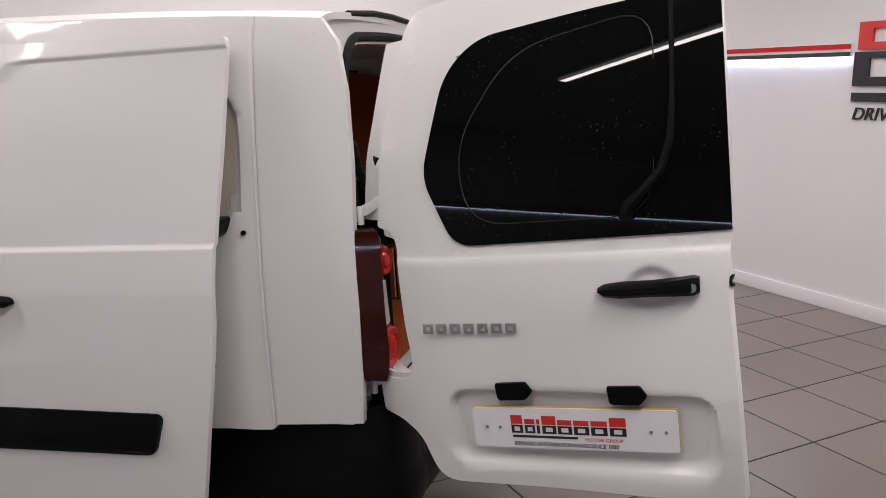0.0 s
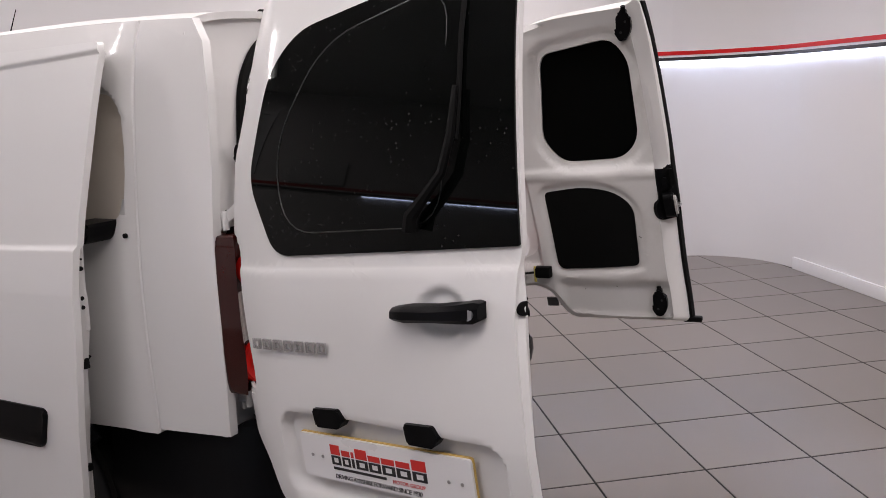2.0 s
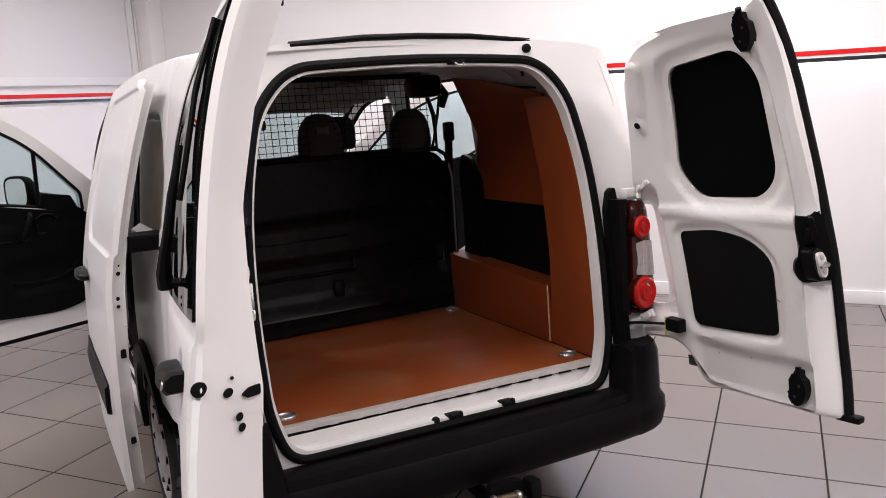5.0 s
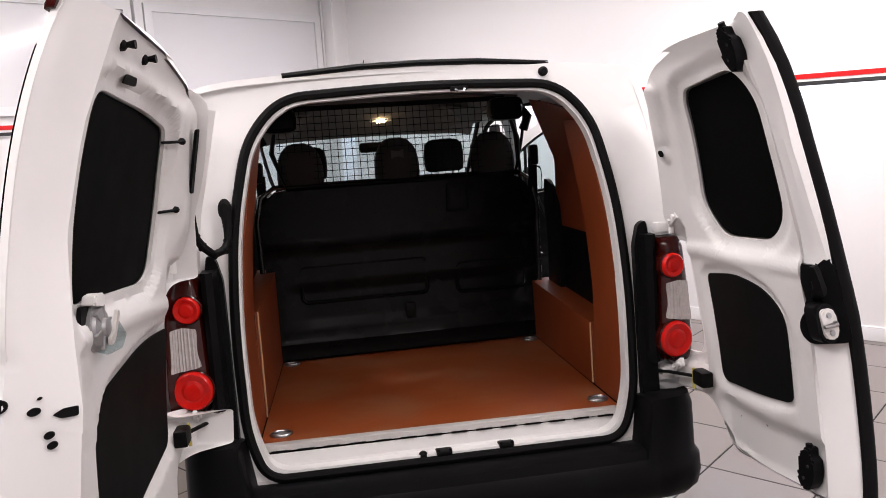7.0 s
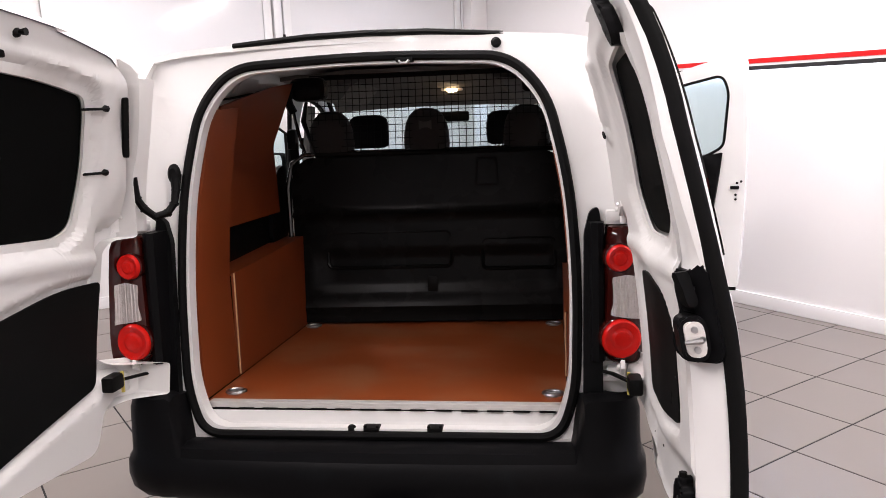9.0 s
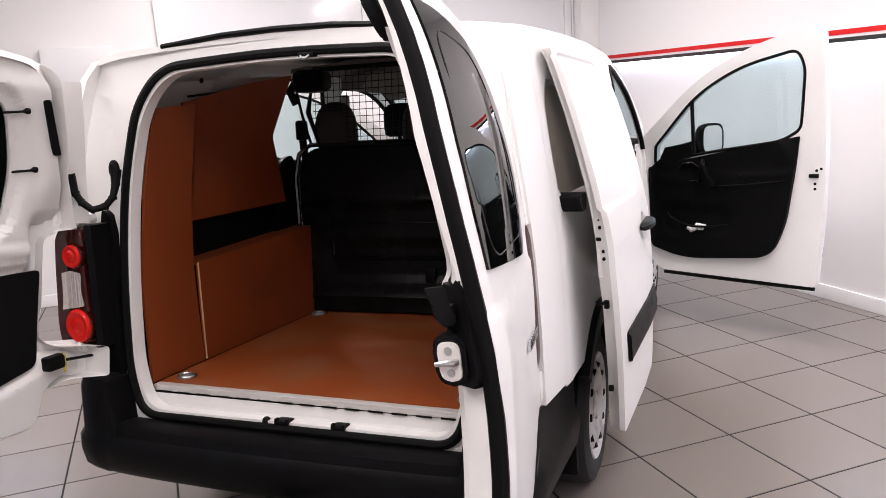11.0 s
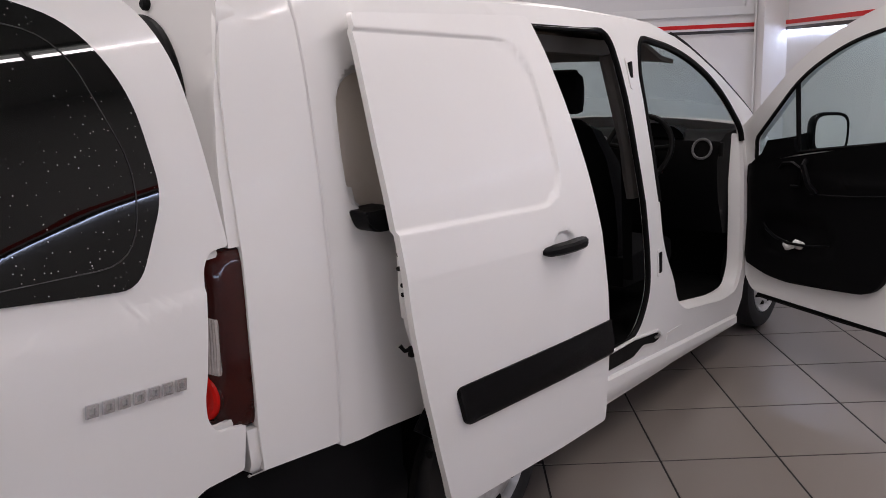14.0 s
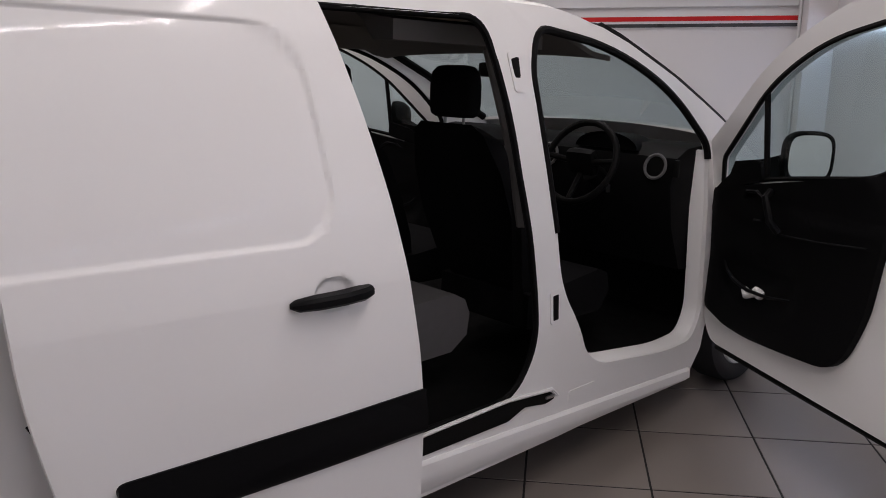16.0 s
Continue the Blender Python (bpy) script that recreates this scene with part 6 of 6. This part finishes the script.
for s in (-1, 1):
    top = 1.03 if s < 0 else 0.872
    def px(u, v, d, s=s):
        return (s * (lerp(v, PX) + d), u, v)
    part("pillar_panel", sheet([(0.018, 0.63), (0.315, 0.63), (0.315, 1.650), (0.084, 1.632), (0.056, 1.30), (0.030, 1.0)], [], [0.19], steps(0.63, 1.65, 0.08), px, 0.011), PLY, van, "orange-brown plywood side lining", m=LOAD)
    wb = part("wheel_box", sheet([(0.325, 0.63), (1.30, 0.63), (1.28, top + 0.04), (0.325, top)], [], [], [], lambda u, v, d, s=s: (s * (0.626 + d), u, v), 0.012), PLY, van, "orange-brown plywood wheel box", 0, m=LOAD)
    part("box_top", sheet([(0.325, 0), (1.29, 0), (1.29, 0.14), (0.325, 0.14)], [], [], [], lambda u, v, d, s=s: (s * (0.627 + v), u, top + 0.04 * (u - 0.325) / 0.95 - d), 0.011), PLY, wb, "", 0)
    part("box_edge", tube([(s * 0.6255, 0.325, 0.635), (s * 0.6255, 0.325, top)], 0.0035, 6), PLYEDGE, wb, "pale bare plywood edge")
    part("upper_panel", sheet([(0.335, 1.185), (1.12, 1.195), (1.00, 1.52), (1.06, 1.79), (0.80, 1.755), (0.45, 1.685), (0.335, 1.66)], [], steps(0.33, 1.2, 0.15), steps(1.19, 1.8, 0.08), lambda u, v, d, s=s: (s * (lerp(v, [(1.19, 0.700), (1.5, 0.672), (1.8, 0.575)]) + (0.035 if s > 0 else 0.010) + d), u, v), 0.011), PLY, van, "orange-brown plywood upper lining", m=LOAD)
    part("side_lining", sheet([(0.06, 0.55), (1.12, 0.55), (1.12, 1.30), (0.06, 1.30)], [], [], steps(0.55, 1.3, 0.15), lambda u, v, d, s=s: (s * (0.735 + d), u, v), 0.01), RUBBER, van, "black side lining", m=LOAD)
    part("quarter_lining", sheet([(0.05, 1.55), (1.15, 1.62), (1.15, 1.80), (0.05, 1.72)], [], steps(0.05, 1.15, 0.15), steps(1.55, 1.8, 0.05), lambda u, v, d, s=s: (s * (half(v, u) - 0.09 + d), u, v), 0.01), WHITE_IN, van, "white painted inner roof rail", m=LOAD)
    on_rail = lambda u, v, d, s=s: (s * (half(v, u) - 0.106 + d), u, v)
    part("rail_box", sheet(rounded([(0.60, 1.722), (0.84, 1.738), (0.86, 1.795), (0.69, 1.790)], 0.012), [], steps(0.6, 0.86, 0.05), steps(1.72, 1.8, 0.02), on_rail, 0.018), WHITE_IN, van, "white pressed box on the roof rail", m=LOAD)
    for u, v, r in ((0.54, 1.755, 0.011), (0.20, 1.640, 0.006)):
        part("rail_hole", disc(lambda a, b, d: on_rail(a, b, d + 0.014), r, 0.004, 14, 0, (u, v)), RUBBER, van, "dark hole in the roof rail", m=LOAD)
    part("rail_edge", tube([on_rail(u, v, 0.012) for u, v in ((0.46, 1.690), (0.62, 1.706), (0.84, 1.736), (1.0, 1.760))], 0.005, 6), RUBBER, van, "dark gap under the roof rail", m=LOAD)
    part("bench_side_trim", sheet(rounded([(1.02, 0.60), (1.235, 0.60), (1.235, 1.30), (1.19, 1.42), (1.10, 1.40), (1.02, 1.30)], 0.03), [], [], steps(0.6, 1.4, 0.1), lambda u, v, d, s=s: (s * (lerp(v, [(0.6, 0.700), (1.1, 0.715), (1.42, 0.700)]) + d), u, v), 0.02), BLACK, van, "black trim beside the bench", m=LOAD)
    belt = part("seat_belt", tube([(s * 0.655, 1.22, 1.52), (s * 0.66, 1.26, 1.30), (s * 0.65, 1.32, 1.0), (s * 0.64, 1.36, 0.72)], 0.022, 6, flat=0.15), RUBBER, van, "black seat belt on its reel", m=LOAD)
    part("belt_reel", block((s * 0.665, 1.24, 1.535), (0.045, 0.06, 0.10), 0.015), BLACK, belt)

# rear bench with its hard back
BENCH = pose(0.050, -0.026, 0, 0, 0, 0.5)
bench = part("bench_back", sheet(rounded([(-0.655, 0.64, 0.03), (0.655, 0.64, 0.03), (0.665, 1.36, 0.10), (0.600, 1.445, 0.08), (-0.600, 1.445, 0.08), (-0.665, 1.36, 0.10)], 0.05), [], steps(-0.66, 0.66, 0.05), steps(0.64, 1.44, 0.025), lambda u, v, d: (u, 1.225 + 0.05 * (v - 0.64) + d - 0.014 * smooth01(0.5 - (abs(v - 1.165) - 0.008) / 0.012) + 0.016 * smooth01(0.5 - box_dist(u, v, -0.52, 0.60, 0.80, 0.98, 0.03) / 0.02) - 0.010 * smooth01(0.5 - (abs(v - 0.715) - 0.012) / 0.015), v), 0.10), SEATBACK, van, "black hard back of the folding rear bench", m=BENCH)
part("bench_frame", tube([(-0.668, 1.235, 0.70), (-0.680, 1.245, 1.30), (-0.655, 1.25, 1.42), (-0.59, 1.252, 1.462), (0.59, 1.252, 1.462), (0.655, 1.25, 1.42), (0.680, 1.245, 1.30), (0.668, 1.235, 0.70)], 0.012, 8), GLOSSK, bench, "black steel frame tube")
part("label_pad", sheet(rounded([(0.225, 1.285), (0.345, 1.285), (0.335, 1.425), (0.235, 1.425)], 0.012), [rounded([(0.237, 1.297), (0.333, 1.297), (0.325, 1.413), (0.245, 1.413)], 0.008)], [], [], lambda u, v, d: (u, 1.247 + d, v), 0.008), RUBBER, bench, "raised rounded rib")
for x0, x1, z0, z1 in ((-0.50, 0.105, 0.905, 1.075), (0.255, 0.60, 0.890, 1.035)):
    loop = rounded([(x0, z0), (x1, z0), (x1, z1), (x0, z1)], 0.03, 4)
    part("panel_rib", tube([(x, 1.226 + 0.05 * (z - 0.64) + (0.010 if z0 + 0.02 < z < z1 - 0.02 else 0.006), z) for x, z in loop], 0.009, 8, True), SEATBACK, bench, "raised rib round a hollow panel")
part("seat_catch", block((0.012, 1.233, 0.825), (0.05, 0.02, 0.075), 0.006), SEATBACK, bench)
part("bench_cushion", loft([[(x, y, z) for y, z in ((1.36, 0.66), (1.84, 0.67), (1.915, 0.72), (1.925, 0.80), (1.90, 0.855), (1.84, 0.885), (1.45, 0.86), (1.36, 0.80))] for x in [-0.64 + 1.28 * i / 8 for i in range(9)]], True, True), GREYCLOTH, bench, "grey cloth bench cushion")
part("cargo_step", block((0, 1.36, 0.55), (1.30, 0.10, 0.14), 0.01), RUBBER, bench)


def headrest(x, y, z, w, h, mat, parent, label):
    rings = []
    for k, (sc, dz) in enumerate((((0.88, -0.5), (0.98, -0.47), (1.0, -0.30), (0.98, -0.05), (0.90, 0.16), (0.75, 0.33), (0.52, 0.45), (0.25, 0.5)) if h > 0.2 else ((0.75, -0.5), (0.95, -0.44), (1.0, -0.25), (1.0, 0.12), (0.93, 0.36), (0.72, 0.47), (0.40, 0.5)))):
        rings.append([(x + w / 2 * sc * math.copysign(abs(math.cos(t)) ** 0.7, math.cos(t)), y + 0.052 * min(1, sc) * math.copysign(abs(math.sin(t)) ** 0.7, math.sin(t)), z + h * dz) for t in (2 * math.pi * i / 20 for i in range(20))])
    hr = part("headrest", loft(rings), mat, parent, label)
    for dx in (-0.05, 0.05):
        part("headrest_post", tube([(x + dx, y, z - h * 0.45), (x + dx, y, z - h * 0.45 - 0.07)], 0.006, 8), STEEL, hr, "steel headrest post")
    return hr


for x in (-0.460, 0.002, 0.478):
    hr = headrest(x, 1.285, 1.560, 0.220, 0.205, GREYK, bench, "dark grey domed headrest")
    mid_rest = hr if x == 0.002 else (None if x < 0 else mid_rest)
part("headrest_patch", sheet(rounded([(-0.028, 1.560), (-0.010, 1.570), (0.014, 1.570), (0.032, 1.560), (0.032, 1.605), (0.014, 1.597), (-0.010, 1.597), (-0.028, 1.605)], 0.004, 2), [], [], [], lambda u, v, d: (u, 1.2300 + d, v), 0.006), GREYCLOTH, mid_rest, "pale patch")

# mesh guard behind the bench
guard_y = lambda z: 1.235 + 0.06 * (z - 1.45)
guard = part("mesh_guard", tube([(-0.53, guard_y(1.46), 1.455), (-0.585, guard_y(1.6), 1.62), (-0.545, guard_y(1.8), 1.82), (0.545, guard_y(1.8), 1.82), (0.60, guard_y(1.6), 1.62), (0.60, guard_y(1.46), 1.455)], 0.013, 8, True), RUBBER, van, "black steel mesh guard above the bench", m=BENCH)
wires = bmesh.new()
for i in range(34):
    x = -0.545 + 1.11 * i / 33
    tube([(x, guard_y(1.46), 1.455), (x, guard_y(1.82), 1.82)], 0.0017, 4, False, wires)
for i in range(12):
    z = 1.462 + 0.352 * i / 11
    tube([(-0.56, guard_y(z), z), (0.575, guard_y(z), z)], 0.0017, 4, False, wires)
part("wire_mesh", wires, RUBBER, guard, "fine black wire mesh")
for s in (-1, 1):
    part("guard_bracket", tube([(s * 0.55, 1.22, 1.80), (s * 0.60, 1.20, 1.78), (s * 0.64, 1.18, 1.72), (s * 0.62, 1.20, 1.66)], 0.022, 8), RUBBER, guard, "black upper bracket")
    part("belt_cover", block((s * 0.54, 1.22, 1.765), (0.17, 0.13, 0.11), 0.045, None, None, 3), BLACK, guard)
dome = part("courtesy_lamp", block((0.08, 2.32, 1.815), (0.13, 0.07, 0.022), 0.006), WHITEPL, van, "small courtesy lamp, lit warm")
part("lamp_bulb", block((0.08, 2.295, 1.803), (0.055, 0.045, 0.014), 0.004), DOME, dome, "glowing warm lens")

for s in (-1, 1):
    part("roof_shelf_end", loft([[(s * (0.40 + w), y, z) for w, z in ((-0.05, 1.828), (0.0, 1.80), (0.035, 1.755), (0.06, 1.735), (0.16, 1.735), (0.16, 1.80))] for y in (1.62, 1.66, 1.95, 2.35)], True, True), HEAD, roof, "grey moulded end of the roof shelf")
    part("guard_edge", tube([(s * 0.645, 1.24, 1.76), (s * 0.625, 1.25, 1.62), (s * 0.60, 1.26, 1.50), (s * 0.585, 1.26, 1.455)], 0.008, 6), GLOSSK, guard, "slanting guard stay")

# cab
for s in (-1, 1):
    x = 0.40 * s
    seat = part("front_seat", loft([[(x + q * w, y, z) for q in (-1, -0.8, 0, 0.8, 1)] + [(x + q * w, y + t, z - 0.02) for q in (1, 0.8, 0, -0.8, -1)] for y, z, w, t in ((2.28, 0.78, 0.20, 0.10), (2.20, 0.92, 0.24, 0.13), (2.13, 1.10, 0.255, 0.13), (2.07, 1.28, 0.24, 0.12), (2.02, 1.42, 0.19, 0.09), (2.01, 1.455, 0.14, 0.06))], True, True), FABRIC, van, "black cloth front seat")
    part("cushion", loft([[(x + q, y, z) for y, z in ((2.25, 0.66), (2.72, 0.66), (2.78, 0.74), (2.76, 0.82), (2.70, 0.845), (2.35, 0.80), (2.25, 0.80))] for q in (-0.25, -0.22, 0, 0.22, 0.25)], True, True), FABRIC, seat)
    headrest(x + 0.01, 2.045, 1.572, 0.235, 0.19, FABRIC, seat, "black headrest")
dash = part("dashboard", loft([[(x, y, z) for y, z in ((3.30, 1.10), (3.42, 1.355), (3.20, 1.368), (3.06, 1.352 + 0.02 * math.exp(-((x - 0.43) / 0.2) ** 2)), (2.985, 1.315), (2.950, 1.20), (2.985, 1.02), (3.08, 0.82), (3.30, 0.80))] for x in [-0.80 + 1.60 * i / 24 for i in range(25)]], True, True), TRIM, van, "dark grey moulded dashboard")
for x in (-0.70, -0.12, 0.12, 0.713):
    v = part("air_vent", tube([(x + 0.050 * math.cos(w), 2.958 + 0.012 * math.sin(w), 1.275 + 0.050 * math.sin(w)) for w in (2 * math.pi * i / 24 for i in range(24))], 0.007, 8, True), VENTR, dash, "round air vent with a grey ring")
    part("vent_disc", disc(lambda a, b, d: (x + a, 2.964 + 0.24 * b + d, 1.275 + b), 0.044, 0.01, 24), RUBBER, v)
part("instrument_hood", loft([[(0.43 + 0.17 * math.cos(w) * k, y, 1.330 + 0.075 * math.sin(w) * k) for w in (math.pi * i / 12 for i in range(13))] for y, k in ((3.00, 0.96), (2.98, 1.0), (3.16, 0.85))], True, True), TRIM, dash)
part("vent_slot", block((0.815, 2.962, 1.275), (0.022, 0.02, 0.075), 0.006), RUBBER, dash)
sw = part("steering_wheel", tube([(0.43 + 0.185 * math.cos(w), 2.80 + 0.185 * math.sin(w) * 0.38, 1.275 + 0.185 * math.sin(w) * 0.92) for w in (2 * math.pi * i / 36 for i in range(36))], 0.015, 10, True), RUBBER, van, "black steering wheel")
part("wheel_hub", block((0.43, 2.82, 1.275), (0.15, 0.06, 0.12), 0.03, None, Euler((radians(22), 0, 0)).to_matrix().to_4x4()), RUBBER, sw)
for w in (0.1, math.pi - 0.1, 1.5 * math.pi):
    part("spoke", tube([(0.43 + 0.05 * math.cos(w), 2.81, 1.27 + 0.05 * math.sin(w)), (0.43 + 0.18 * math.cos(w), 2.80 + 0.18 * math.sin(w) * 0.38, 1.275 + 0.18 * math.sin(w) * 0.92)], 0.014, 8), RUBBER, sw)
part("column_stalk", tube([(0.43, 2.88, 1.23), (0.43, 3.05, 1.15)], 0.045, 12), RUBBER, sw)
part("key_fob", block((0.52, 2.90, 1.16), (0.012, 0.02, 0.035), 0.003), STEEL, sw)
part("rear_view_mirror", block((0.06, 2.62, 1.66), (0.20, 0.03, 0.065), 0.018), RUBBER, van, "black interior mirror")
part("cab_floor", sheet([(-0.84, 1.345), (0.84, 1.345), (0.80, 3.4), (-0.80, 3.4)], [], [], [], lambda u, v, d: (u, v, 0.50 + 0.02 * (v > 2.5) - d), 0.03), RUBBER, van, "black rubber cab floor", 0)
part("firewall", sheet([(-0.84, 0.45), (0.84, 0.45), (0.80, 1.22), (-0.80, 1.22)], [], [], [], lambda u, v, d: (u, 3.36 + d, v), 0.02), RUBBER, van, "", 0)
part("underbody", sheet([(-0.62, 0.0), (0.62, 0.0), (0.62, 4.1), (-0.62, 4.1)], [], [], [], lambda u, v, d: (u, v, 0.47 - d), 0.08), RUBBER, van, "", 0)
part("load_underfloor", sheet([(-0.74, 0.03), (0.74, 0.03), (0.74, 1.34), (-0.74, 1.34)], [], [], [], lambda u, v, d: (u, v, 0.611 - d), 0.03), RUBBER, van, "", 0)
for s in (-1, 1):
    part("pillar_inside", tube([(s * 0.78, 2.05, 1.12), (s * 0.76, 2.02, 1.35), (s * 0.70, 1.93, 1.72)], 0.030, 8), HEAD, van, "grey pillar trim")
    part("pillar_belt", tube([(s * 0.755, 1.985, 1.55), (s * 0.765, 2.02, 1.2), (s * 0.77, 2.06, 0.75)], 0.023, 6, flat=0.12), RUBBER, van, "black seat belt")

# wheels
for s, y, z in ((-1, WY, WZ), (1, WY, WZ), (-1, FY, FZ), (1, FY, FZ)):
    prof = [(-0.09, 0.20), (-0.092, 0.27), (-0.080, 0.302), (-0.05, 0.3145), (0.05, 0.3145), (0.080, 0.302), (0.092, 0.27), (0.088, 0.228), (0.075, 0.212)]
    m = Matrix.Translation((s * 0.795, y, z)) @ pose(0, 0, 0, 0, 0, 0 if s > 0 else 180)
    wh = part("wheel", loft([[(q, r * math.cos(2 * math.pi * i / 48), r * math.sin(2 * math.pi * i / 48)) for i in range(48)] for q, r in prof + [(0.0, 0.20), (-0.09, 0.20)]], True, False), TYRE, van, "black tyre on a pressed steel wheel", m=m)
    part("rim", turned([(0.070, 0.210), (0.080, 0.220), (0.089, 0.215), (0.082, 0.202), (0.066, 0.192), (0.066, 0.184), (0.080, 0.170), (0.088, 0.140), (0.082, 0.105), (0.066, 0.085), (0.064, 0.058), (0.080, 0.048), (0.084, 0.034), (0.084, 0.002)], 48), WHEELP, wh, "silver pressed steel rim")
    for k in range(10):
        w = 2 * math.pi * k / 10
        part("vent_hole", tube([(0.060, 0.166 * math.cos(w), 0.166 * math.sin(w)), (0.0870, 0.156 * math.cos(w), 0.156 * math.sin(w))], 0.016, 12), RUBBER, wh)
    for k in range(4):
        w = 2 * math.pi * k / 4 + 0.4
        part("wheel_bolt", tube([(0.064, 0.068 * math.cos(w), 0.068 * math.sin(w)), (0.080, 0.068 * math.cos(w), 0.068 * math.sin(w))], 0.010, 6), STEEL, wh)

# ---- floor tiles, last ----
PITCH, JOINT = 0.476, 0.009
LAID = pose(0, 0, 0, 0, 0, 0.5)          # the tiles lie half a degree off the walls
tile_bm = block((0, 0, -0.004), (PITCH - JOINT, PITCH - JOINT, 0.0085), 0.0007, None, None, 1)
bmesh.ops.recalc_face_normals(tile_bm, faces=tile_bm.faces[:])
tile_me = bpy.data.meshes.new("tile")
tile_bm.to_mesh(tile_me)
tile_bm.free()
tile_me.materials.append(TILE)
rest, rest_f = [], []
A0, B0 = 1.012, -1.235
for i in range(-18, 7):
    for j in range(-6, 14):
        a, b = A0 + PITCH * (i + 0.5), B0 + PITCH * (j + 0.5)
        if not (XD - 0.1 < a < XB + 0.2 and YA - 0.2 < b < YC + 0.2):
            continue
        if a > -3.4:
            t = new("tile", tile_me)
            t.parent = floor
            t.matrix_parent_inverse = Matrix()
            t.matrix_basis = LAID @ pose(a, b, 0, 0, 0, 90 * random.randrange(4))
        else:
            h = (PITCH - JOINT) / 2
            k = len(rest)
            rest += [(a - h, b - h, 0), (a + h, b - h, 0), (a + h, b + h, 0), (a - h, b + h, 0)] + [(a - h, b - h, -0.004), (a + h, b - h, -0.004), (a + h, b + h, -0.004), (a - h, b + h, -0.004)]
            rest_f += [(k, k + 1, k + 2, k + 3)] + [(k + q, k + 4 + q, k + 4 + (q + 1) % 4, k + (q + 1) % 4) for q in range(4)]
me = bpy.data.meshes.new("far_tiles")
me.from_pydata(rest, [], rest_f)
me.materials.append(TILE)
far = new("far_tiles", me)
far.parent = floor
far.matrix_basis = LAID
tagged(far, "grey floor tiles", kind="stuff")
